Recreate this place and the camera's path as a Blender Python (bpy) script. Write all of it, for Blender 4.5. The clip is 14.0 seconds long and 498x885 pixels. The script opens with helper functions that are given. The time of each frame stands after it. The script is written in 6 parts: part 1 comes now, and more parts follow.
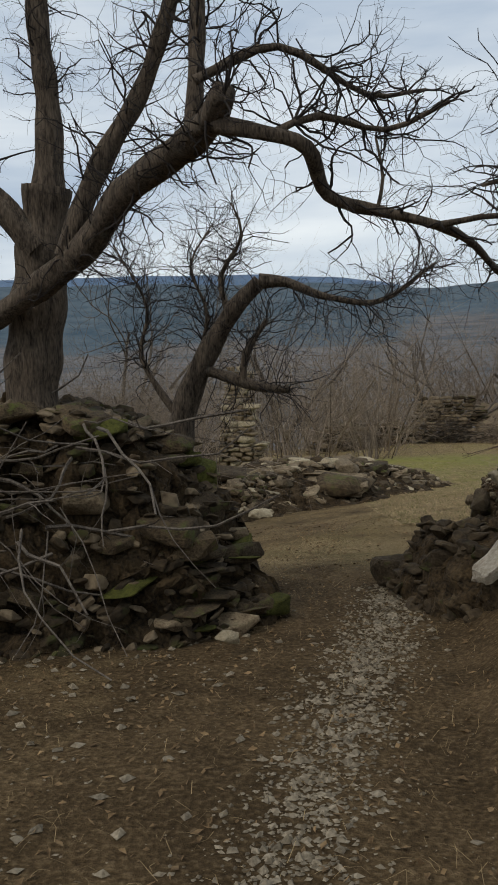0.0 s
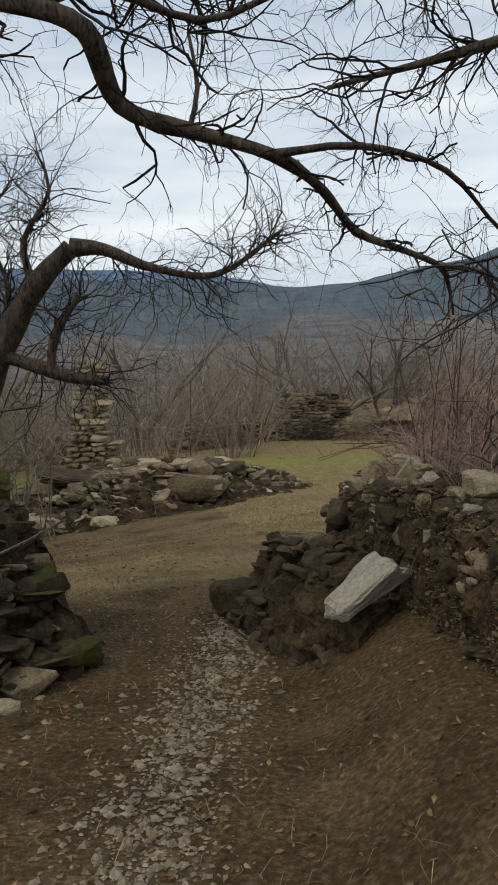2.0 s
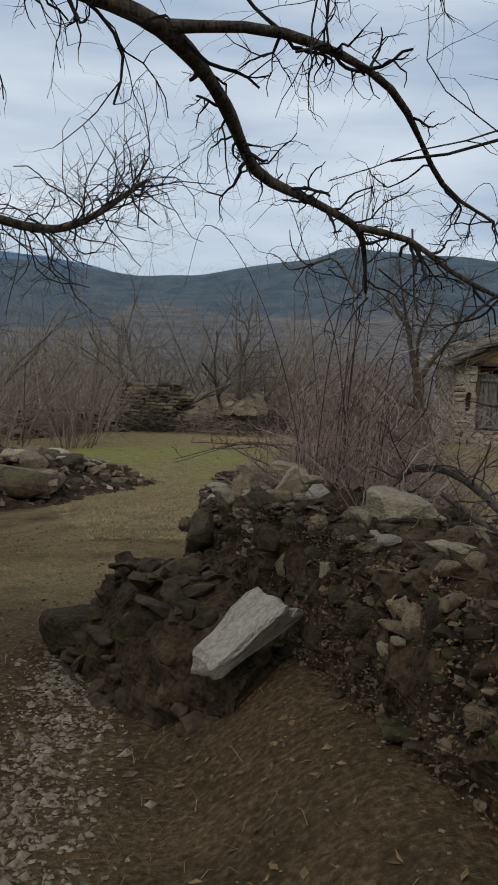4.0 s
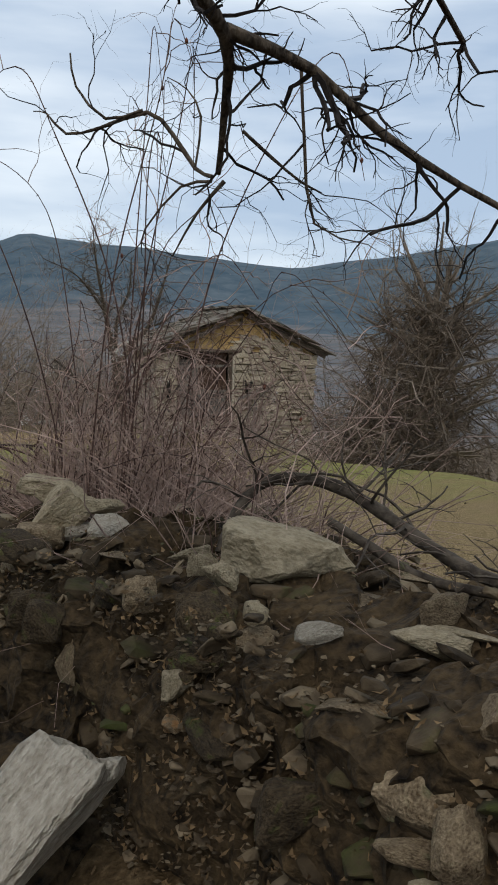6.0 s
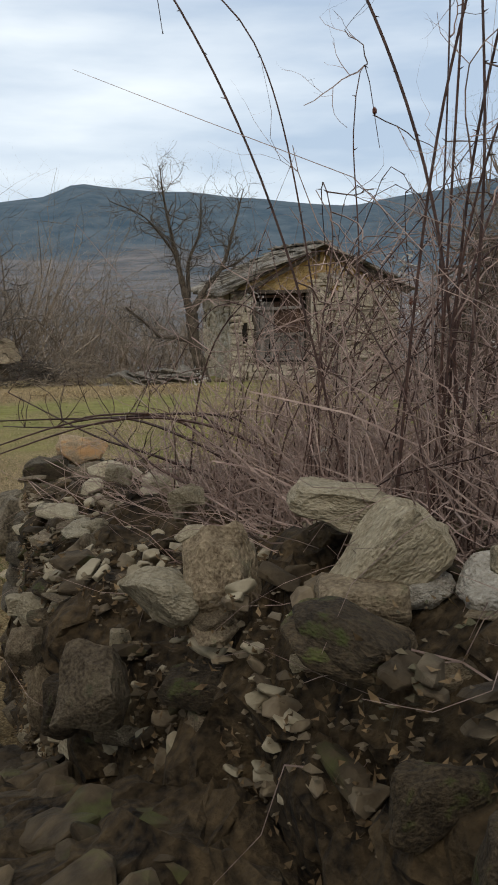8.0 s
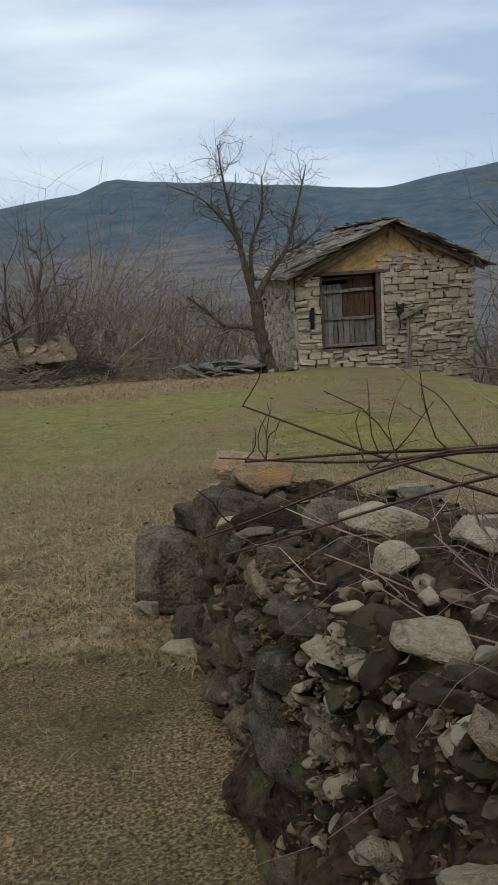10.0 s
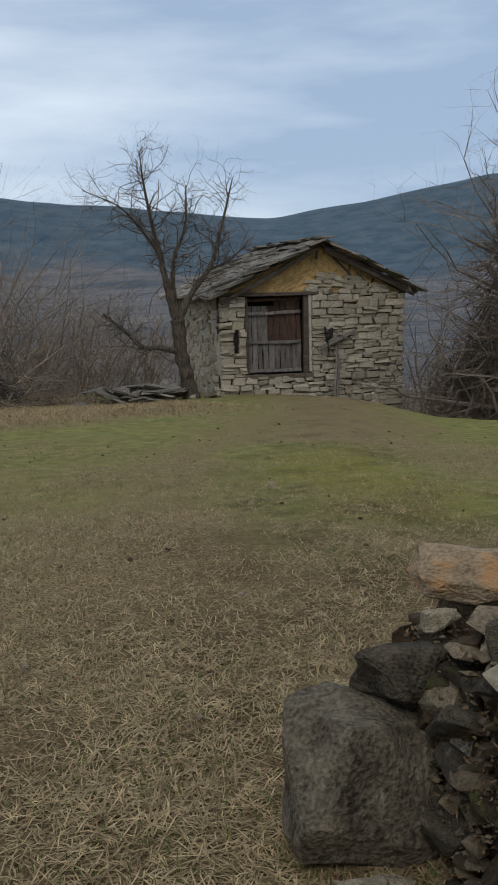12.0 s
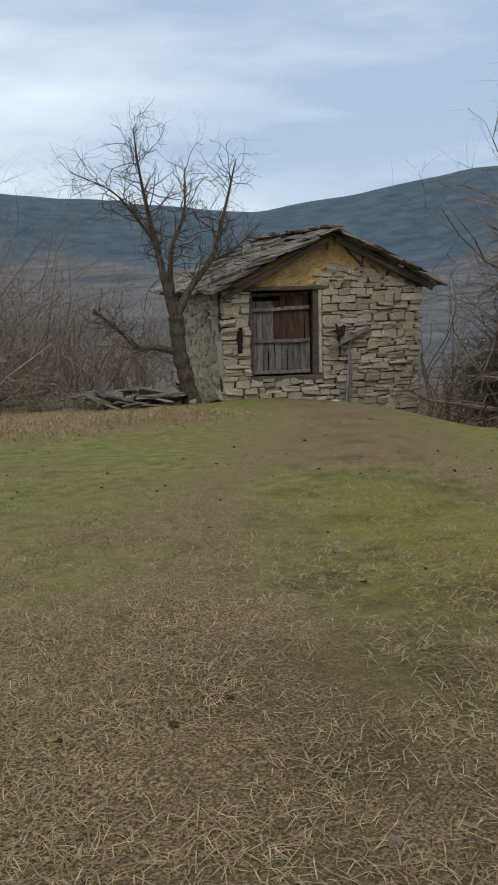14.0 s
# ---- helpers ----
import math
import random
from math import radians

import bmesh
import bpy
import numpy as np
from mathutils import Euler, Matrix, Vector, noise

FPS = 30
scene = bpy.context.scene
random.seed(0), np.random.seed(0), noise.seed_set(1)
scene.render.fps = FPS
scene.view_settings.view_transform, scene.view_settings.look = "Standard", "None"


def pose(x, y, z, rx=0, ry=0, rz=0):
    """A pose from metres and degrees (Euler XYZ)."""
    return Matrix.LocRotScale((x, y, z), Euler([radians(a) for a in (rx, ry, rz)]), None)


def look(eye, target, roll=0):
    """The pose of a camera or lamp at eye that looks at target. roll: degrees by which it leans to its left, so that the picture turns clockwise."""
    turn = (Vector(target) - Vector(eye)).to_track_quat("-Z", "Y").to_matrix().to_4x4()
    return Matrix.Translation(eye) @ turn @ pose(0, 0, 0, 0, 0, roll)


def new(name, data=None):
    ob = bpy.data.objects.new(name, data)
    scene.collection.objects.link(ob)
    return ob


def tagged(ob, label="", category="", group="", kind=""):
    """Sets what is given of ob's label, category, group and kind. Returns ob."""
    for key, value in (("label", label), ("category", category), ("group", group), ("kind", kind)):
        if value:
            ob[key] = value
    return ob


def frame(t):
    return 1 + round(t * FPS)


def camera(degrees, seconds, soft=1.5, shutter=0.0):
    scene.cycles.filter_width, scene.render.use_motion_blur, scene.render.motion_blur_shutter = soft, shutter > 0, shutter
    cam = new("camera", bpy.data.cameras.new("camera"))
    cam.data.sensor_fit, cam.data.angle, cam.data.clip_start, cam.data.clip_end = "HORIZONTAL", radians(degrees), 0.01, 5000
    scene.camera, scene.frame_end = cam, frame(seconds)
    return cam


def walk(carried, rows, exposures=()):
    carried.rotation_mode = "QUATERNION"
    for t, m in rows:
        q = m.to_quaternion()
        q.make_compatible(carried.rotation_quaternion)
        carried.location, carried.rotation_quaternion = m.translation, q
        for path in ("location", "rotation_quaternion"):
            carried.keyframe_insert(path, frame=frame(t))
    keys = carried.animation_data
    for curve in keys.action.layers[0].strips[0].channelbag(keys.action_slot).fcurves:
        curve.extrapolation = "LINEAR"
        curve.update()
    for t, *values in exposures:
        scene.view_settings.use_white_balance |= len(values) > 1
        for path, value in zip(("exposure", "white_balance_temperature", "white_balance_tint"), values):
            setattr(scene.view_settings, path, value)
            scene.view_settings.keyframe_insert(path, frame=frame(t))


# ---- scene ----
cam = camera(31.5, 14.0, soft=1.8)
PATH = [
    (0, (1.86, 3.126, 1.568), (1.51, 5.086, 1.377), -2.3),
    (0.5, (1.889, 3.454, 1.554), (1.523, 5.41, 1.357), -1.8),
    (1, (1.946, 3.757, 1.513), (1.615, 5.719, 1.317), -1.5),
    (1.5, (2.003, 4.061, 1.496), (1.81, 6.042, 1.293), -1.5),
    (2, (2.011, 4.306, 1.478), (1.955, 6.294, 1.27), -1.8),
    (2.2, (2.016, 4.436, 1.459), (1.999, 6.425, 1.257), -1.8),
    (4.3, (1.917, 5.53, 1.406), (2.301, 7.479, 1.174), 1.2),
    (4.5, (1.962, 5.717, 1.387), (2.401, 7.655, 1.156), 0.8),
    (5, (2.0, 6.112, 1.372), (2.612, 8.001, 1.131), 1.5),
    (5.5, (1.987, 6.533, 1.313), (2.808, 8.342, 1.083), 1.7),
    (6, (2.015, 6.909, 1.268), (2.987, 8.642, 1.035), 1.8),
    (6.5, (2.012, 7.261, 1.257), (3.098, 8.919, 0.988), 3.2),
    (7, (2.02, 7.604, 1.233), (3.099, 9.258, 0.914), 1.4),
    (7.5, (2.01, 7.95, 1.196), (2.945, 9.686, 0.86), -0.2),
    (8, (2.017, 8.316, 1.169), (2.86, 10.094, 0.81), -0.9),
    (8.5, (2.009, 8.615, 1.175), (2.841, 10.389, 0.771), -0.4),
    (9, (2.023, 8.923, 1.161), (2.731, 10.756, 0.791), -3.1),
    (11.3, (1.584, 11.349, 0.92), (2.553, 13.06, 0.543), -1.8),
    (11.5, (1.629, 11.554, 0.906), (2.641, 13.25, 0.579), -1.4),
    (12, (1.773, 12.019, 0.908), (2.766, 13.722, 0.574), -1.6),
    (12.5, (1.905, 12.524, 0.911), (2.845, 14.24, 0.496), -1.2),
    (13, (2.021, 12.956, 0.931), (2.926, 14.691, 0.523), 0.1),
    (13.5, (2.151, 13.484, 0.953), (3.029, 15.241, 0.579), 0.3),
    (14, (2.413, 14.06, 0.921), (3.434, 15.744, 0.573), -1.6),
]
walk(cam, [(t, look(eye, target, roll)) for t, eye, target, roll in PATH], [(0.0, 0.0, 6850, 10), (1.5, 0.15, 6900, 10), (2.0, 0.14, 6950, 10), (4.5, -0.2, 6350, 10), (5.0, -0.17, 6400, 10), (6.0, 0.14, 6520, 10), (6.5, 0.03, 6600, 10), (8.0, 0.25, 6750, 10), (9.2, 0.15, 6600, 10), (11.5, -0.05, 6200, 10), (12.0, -0.1, 6200, 10), (12.6, 0.02, 6380, 10), (14.0, 0.1, 6420, 10)])

# ---- world and light ----
world = bpy.data.worlds.new("overcast_sky")
scene.world = world
world.use_nodes = True
wn, wl = world.node_tree.nodes, world.node_tree.links
wn.clear()
w_out, w_bg = wn.new("ShaderNodeOutputWorld"), wn.new("ShaderNodeBackground")
w_sky = wn.new("ShaderNodeTexSky")
w_sky.sky_type = "NISHITA"
w_sky.sun_disc = False
w_sky.sun_elevation, w_sky.sun_rotation = radians(49), radians(220)
w_dim = wn.new("ShaderNodeVectorMath")
w_dim.operation = "SCALE"
w_dim.inputs["Scale"].default_value = 0.1
w_tc, w_map = wn.new("ShaderNodeTexCoord"), wn.new("ShaderNodeMapping")
w_map.inputs["Scale"].default_value = (1.0, 1.0, 5.0)
w_noise = wn.new("ShaderNodeTexNoise")
w_noise.inputs["Scale"].default_value = 2.1
w_noise.inputs["Detail"].default_value = 6
w_noise.inputs["Roughness"].default_value = 0.5
w_ramp = wn.new("ShaderNodeValToRGB")
w_ramp.color_ramp.elements[0].position, w_ramp.color_ramp.elements[1].position = 0.36, 0.66
w_ramp.color_ramp.elements[0].color = (0.42, 0.535, 0.695, 1)
w_ramp.color_ramp.elements[1].color = (0.86, 0.94, 1.01, 1)
w_mix = wn.new("ShaderNodeMixRGB")
w_mix.inputs[0].default_value = 0.88
wl.new(w_sky.outputs[0], w_dim.inputs[0])
wl.new(w_tc.outputs["Generated"], w_map.inputs[0])
wl.new(w_map.outputs[0], w_noise.inputs["Vector"])
wl.new(w_noise.outputs[0], w_ramp.inputs[0])
wl.new(w_dim.outputs[0], w_mix.inputs[1])
wl.new(w_ramp.outputs[0], w_mix.inputs[2])
wl.new(w_mix.outputs[0], w_bg.inputs[0])
w_bg.inputs[1].default_value = 1.0
wl.new(w_bg.outputs[0], w_out.inputs[0])

sun = new("sun", bpy.data.lights.new("sun", "SUN"))
sun.data.energy, sun.data.angle, sun.data.color = 0.95, radians(25), (1.0, 0.96, 0.9)
sun.matrix_world = look((0, 0, 0), (0.42, 0.5, -0.76))


# ---- materials ----
def material(name, dark, light, scale=6.0, rough=0.9, bump=0.4, fine=40.0, third=None, spots=0.55, vary=0.0, stretch=(1, 1, 1), metal=0.0):
    """Two scales of noise between two colours, a third colour in patches, fine relief, and a shift for each object."""
    m = bpy.data.materials.new(name)
    m.use_nodes = True
    n, l = m.node_tree.nodes, m.node_tree.links
    b = n["Principled BSDF"]
    b.inputs["Roughness"].default_value, b.inputs["Metallic"].default_value = rough, metal
    b.inputs["Specular IOR Level"].default_value = 0.25
    tc, mp = n.new("ShaderNodeTexCoord"), n.new("ShaderNodeMapping")
    mp.inputs["Scale"].default_value = stretch
    l.new(tc.outputs["Object"], mp.inputs[0])
    big, small = n.new("ShaderNodeTexNoise"), n.new("ShaderNodeTexNoise")
    for node, s, d in ((big, scale, 5), (small, fine, 6)):
        node.inputs["Scale"].default_value, node.inputs["Detail"].default_value = s, d
        l.new(mp.outputs[0], node.inputs["Vector"])
    add = n.new("ShaderNodeMath")
    add.operation = "MULTIPLY_ADD"
    add.inputs[1].default_value = 0.55
    l.new(small.outputs[0], add.inputs[0])
    half = n.new("ShaderNodeMath")
    half.operation = "MULTIPLY"
    half.inputs[1].default_value = 0.45
    l.new(big.outputs[0], half.inputs[0])
    l.new(half.outputs[0], add.inputs[2])
    ramp = n.new("ShaderNodeValToRGB")
    ramp.color_ramp.elements[0].position, ramp.color_ramp.elements[1].position = 0.36, 0.64
    ramp.color_ramp.elements[0].color, ramp.color_ramp.elements[1].color = (*dark, 1), (*light, 1)
    l.new(add.outputs[0], ramp.inputs[0])
    out = ramp.outputs[0]
    if third:
        patch, pr, mx = n.new("ShaderNodeTexNoise"), n.new("ShaderNodeValToRGB"), n.new("ShaderNodeMixRGB")
        patch.inputs["Scale"].default_value, patch.inputs["Detail"].default_value = scale * 0.45, 7
        patch.inputs["Roughness"].default_value = 0.65
        l.new(mp.outputs[0], patch.inputs["Vector"])
        pr.color_ramp.elements[0].position, pr.color_ramp.elements[1].position = spots, spots + 0.12
        l.new(patch.outputs[0], pr.inputs[0])
        l.new(pr.outputs[0], mx.inputs[0])
        l.new(out, mx.inputs[1])
        mx.inputs[2].default_value = (*third, 1)
        out = mx.outputs[0]
    if vary:
        info, hsv, rng = n.new("ShaderNodeObjectInfo"), n.new("ShaderNodeHueSaturation"), n.new("ShaderNodeMapRange")
        rng.inputs["To Min"].default_value, rng.inputs["To Max"].default_value = 1 - vary, 1 + vary
        l.new(info.outputs["Random"], rng.inputs["Value"])
        l.new(rng.outputs[0], hsv.inputs["Value"])
        l.new(out, hsv.inputs["Color"])
        geo, hs2, rg2 = n.new("ShaderNodeNewGeometry"), n.new("ShaderNodeHueSaturation"), n.new("ShaderNodeMapRange")
        rg2.inputs["To Min"].default_value, rg2.inputs["To Max"].default_value = 1 - vary, 1 + vary
        l.new(geo.outputs["Random Per Island"], rg2.inputs["Value"])
        l.new(rg2.outputs[0], hs2.inputs["Value"])
        l.new(hsv.outputs[0], hs2.inputs["Color"])
        out = hs2.outputs[0]
    l.new(out, b.inputs["Base Color"])
    bp = n.new("ShaderNodeBump")
    bp.inputs["Strength"].default_value, bp.inputs["Distance"].default_value = bump, 0.03
    l.new(add.outputs[0], bp.inputs["Height"])
    l.new(bp.outputs[0], b.inputs["Normal"])
    return m


STONE = material("grey_limestone", (0.075, 0.05, 0.028), (0.25, 0.188, 0.115), 5, 0.92, 0.7, 24, (0.10, 0.10, 0.05), 0.58, 0.28)
PALE = material("pale_limestone", (0.235, 0.185, 0.112), (0.44, 0.362, 0.24), 5, 0.9, 0.8, 22, (0.14, 0.115, 0.075), 0.55, 0.15)
DARK_STONE = material("mossy_dark_stone", (0.026, 0.0175, 0.0095), (0.105, 0.073, 0.04), 6, 0.95, 0.8, 26, (0.075, 0.085, 0.02), 0.55, 0.3)
MOSS = material("green_moss", (0.035, 0.037, 0.008), (0.115, 0.112, 0.022), 9, 1.0, 0.8, 70, (0.05, 0.04, 0.02), 0.6, 0.2)
WHITE_STONE = material("white_limestone", (0.33, 0.28, 0.21), (0.52, 0.455, 0.36), 5, 0.9, 0.9, 20, (0.17, 0.14, 0.1), 0.54)
LICHEN = material("grey_lichened_limestone", (0.03, 0.023, 0.0145), (0.16, 0.127, 0.084), 5, 0.95, 0.9, 38, (0.27, 0.225, 0.16), 0.6, 0.22)
RUST_STONE = material("orange_stained_stone", (0.16, 0.112, 0.065), (0.36, 0.26, 0.155), 5, 0.9, 0.7, 30, (0.37, 0.2, 0.085), 0.47, 0.1)
RUBBLE = material("earth_and_rubble", (0.008, 0.005, 0.0024), (0.085, 0.055, 0.026), 9, 1.0, 1.0, 48, (0.125, 0.09, 0.05), 0.6, 0.1)
BARK = material("walnut_bark", (0.02, 0.014, 0.0095), (0.165, 0.125, 0.088), 7, 0.95, 1.0, 30, (0.12, 0.115, 0.09), 0.62, 0.0, (3.2, 3.2, 0.6))
TWIG = material("dark_twig_bark", (0.012, 0.009, 0.008), (0.05, 0.04, 0.033), 20, 0.9, 0.2, 60)
GREY_BARK = material("grey_bark", (0.055, 0.043, 0.033), (0.19, 0.155, 0.12), 8, 0.95, 0.8, 30, None, 0.5, 0, (2.5, 2.5, 0.7))
BRUSH = material("brown_brushwood", (0.12, 0.088, 0.06), (0.32, 0.25, 0.18), 3, 0.95, 0.1, 20, None, 0.5, 0.25)
THICKET = material("pinkish_bramble_tangle", (0.17, 0.11, 0.085), (0.42, 0.30, 0.24), 3, 0.95, 0.1, 20, None, 0.5, 0.25)
BRUSH_DARK = material("grey_brown_twigs", (0.09, 0.067, 0.049), (0.26, 0.205, 0.155), 3, 0.95, 0.1, 20, None, 0.5, 0.25)
CREEPER = material("dark_creeper_tangle", (0.055, 0.039, 0.027), (0.165, 0.122, 0.085), 3, 0.95, 0.1, 20, None, 0.5, 0.25)
CANE = material("bramble_cane", (0.035, 0.018, 0.014), (0.105, 0.058, 0.043), 20, 0.7, 0.2, 60, None, 0.5, 0.3)
DEAD_WOOD = material("dead_branch", (0.03, 0.022, 0.016), (0.12, 0.095, 0.07), 12, 0.95, 0.6, 40, (0.25, 0.10, 0.035), 0.66)
GRAVEL = material("pale_gravel", (0.12, 0.092, 0.058), (0.385, 0.315, 0.22), 9, 0.95, 0.4, 60, None, 0.5, 0.3)
STRAW = material("dry_straw", (0.17, 0.113, 0.052), (0.49, 0.355, 0.185), 8, 0.9, 0.1, 30, None, 0.5, 0.35)
GREEN_BLADE = material("short_green_grass", (0.05, 0.065, 0.015), (0.12, 0.14, 0.03), 6, 0.9, 0.1, 30, None, 0.5, 0.3)
LEAF = material("dead_leaf", (0.06, 0.035, 0.016), (0.23, 0.148, 0.072), 8, 0.9, 0.1, 30, None, 0.5, 0.4)
BARN_STONE = material("barn_limestone", (0.25, 0.2, 0.135), (0.56, 0.475, 0.35), 6, 0.92, 0.8, 40, (0.22, 0.175, 0.12), 0.57, 0.24)
MORTAR = material("earth_mortar", (0.03, 0.021, 0.014), (0.10, 0.075, 0.05), 7, 1.0, 0.8, 40)
PLASTER = material("weathered_plaster", (0.33, 0.28, 0.21), (0.60, 0.53, 0.42), 4, 0.95, 1.0, 25, (0.22, 0.18, 0.13), 0.56)
CLAY = material("yellow_clay", (0.36, 0.22, 0.085), (0.60, 0.40, 0.165), 7, 1.0, 1.0, 22, (0.2, 0.125, 0.06), 0.57)
SLATE = material("grey_stone_slate", (0.085, 0.07, 0.052), (0.29, 0.25, 0.195), 5, 0.92, 0.5, 30, (0.10, 0.10, 0.055), 0.62, 0.3)
BEAM = material("weathered_beam", (0.05, 0.036, 0.026), (0.17, 0.13, 0.095), 6, 0.95, 0.6, 30, None, 0.5, 0.2, (0.6, 3, 3))
PLANK = material("grey_plank", (0.08, 0.066, 0.055), (0.25, 0.215, 0.18), 5, 0.95, 0.6, 30, (0.07, 0.045, 0.03), 0.6, 0.25, (3, 3, 0.5))
RUST_PLANK = material("brown_plank", (0.045, 0.024, 0.016), (0.12, 0.07, 0.045), 5, 0.9, 0.5, 30, None, 0.5, 0.2, (3, 3, 0.5))
# The harness's own colour; in the barn's openings it is painted shade.
DARK = material("harness_and_shade_black", (0.012, 0.01, 0.008), (0.03, 0.025, 0.02), 4, 1.0, 0.3, 30)
PLASTIC = material("white_plastic_bag", (0.5, 0.5, 0.5), (0.75, 0.75, 0.76), 9, 0.5, 0.4, 30)
BLOSSOM = material("pale_seed_heads", (0.4, 0.36, 0.3), (0.6, 0.55, 0.48), 9, 0.95, 0.2, 30, None, 0.5, 0.2)
HIP = material("dried_hip", (0.08, 0.025, 0.015), (0.2, 0.07, 0.035), 30, 0.6, 0.3, 90)


def ground_material():
    """Earth, gravel soil, dry grass and green grass, laid by the sheet's own zones (red: earth, green: turf, blue: far scrub)."""
    m = bpy.data.materials.new("earth_and_grass")
    m.use_nodes = True
    n, l = m.node_tree.nodes, m.node_tree.links
    b = n["Principled BSDF"]
    b.inputs["Roughness"].default_value = 1.0
    b.inputs["Specular IOR Level"].default_value = 0.1
    tc = n.new("ShaderNodeTexCoord")

    def tex(s, d=6, r=0.6):
        t = n.new("ShaderNodeTexNoise")
        t.inputs["Scale"].default_value, t.inputs["Detail"].default_value, t.inputs["Roughness"].default_value = s, d, r
        l.new(tc.outputs["Object"], t.inputs["Vector"])
        return t.outputs[0]

    def ramp(v, *stops):
        r = n.new("ShaderNodeValToRGB")
        while len(r.color_ramp.elements) < len(stops):
            r.color_ramp.elements.new(0.5)
        for e, (p, c) in zip(r.color_ramp.elements, stops):
            e.position, e.color = p, (*c, 1)
        l.new(v, r.inputs[0])
        return r.outputs[0]

    def mix(f, a, c):
        x = n.new("ShaderNodeMixRGB")
        l.new(f, x.inputs[0]), l.new(a, x.inputs[1]), l.new(c, x.inputs[2])
        return x.outputs[0]

    att = n.new("ShaderNodeVertexColor")
    att.layer_name = "zone"
    sep = n.new("ShaderNodeSeparateColor")
    l.new(att.outputs[0], sep.inputs[0])
    fine, mid, wide = tex(38), tex(5), tex(0.55, 5)
    earth = ramp(fine, (0.3, (0.053, 0.035, 0.0175)), (0.52, (0.108, 0.073, 0.038)), (0.72, (0.21, 0.15, 0.086)))
    damp = ramp(tex(1.3, 6, 0.65), (0.4, (0.66, 0.63, 0.58)), (0.62, (1.1, 1.06, 1.0)))
    wet = n.new("ShaderNodeMixRGB")
    wet.blend_type = "MULTIPLY"
    wet.inputs[0].default_value = 1.0
    l.new(earth, wet.inputs[1]), l.new(damp, wet.inputs[2])
    earth = wet.outputs[0]
    dry = ramp(tex(85, 4, 0.6), (0.34, (0.055, 0.037, 0.016)), (0.5, (0.205, 0.142, 0.067)), (0.66, (0.47, 0.345, 0.18)))
    green = ramp(mid, (0.35, (0.145, 0.14, 0.04)), (0.65, (0.27, 0.245, 0.08)))
    lush = ramp(fine, (0.35, (0.165, 0.15, 0.03)), (0.65, (0.28, 0.245, 0.05)))
    scrub = ramp(mid, (0.35, (0.09, 0.066, 0.048)), (0.65, (0.21, 0.16, 0.12)))

    def mask(zone, grain, gain, lo, hi):
        """A zone's edge broken up by grain."""
        a = n.new("ShaderNodeMath")
        a.operation = "MULTIPLY_ADD"
        l.new(grain, a.inputs[0])
        a.inputs[1].default_value = gain
        l.new(zone, a.inputs[2])
        r = n.new("ShaderNodeMapRange")
        r.inputs["From Min"].default_value, r.inputs["From Max"].default_value = lo + gain * 0.5, hi + gain * 0.5
        l.new(a.outputs[0], r.inputs["Value"])
        return r.outputs[0]

    col = mix(mask(sep.outputs[1], tex(0.8, 8, 0.7), 2.4, 0.1, 1.0), dry, green)
    col = mix(mask(sep.outputs[1], tex(0.36, 7, 0.7), 2.6, 0.95, 1.5), col, lush)
    col = mix(mask(sep.outputs[0], tex(1.6, 8, 0.7), 1.6, 0.25, 0.8), col, earth)
    col = mix(mask(sep.outputs[2], mid, 0.4, 0.3, 0.7), col, scrub)
    l.new(col, b.inputs["Base Color"])
    bp = n.new("ShaderNodeBump")
    bp.inputs["Strength"].default_value, bp.inputs["Distance"].default_value = 0.9, 0.03
    l.new(fine, bp.inputs["Height"])
    l.new(bp.outputs[0], b.inputs["Normal"])
    return m


GROUND = ground_material()
# Haze over the far land is put in as blue-grey in the darker tones.
VALLEY = material("hazed_valley_and_forest", (0.075, 0.08, 0.088), (0.20, 0.175, 0.16), 0.016, 1.0, 0.0, 0.05, (0.055, 0.075, 0.088), 0.52, 0, (1, 2.5, 1))


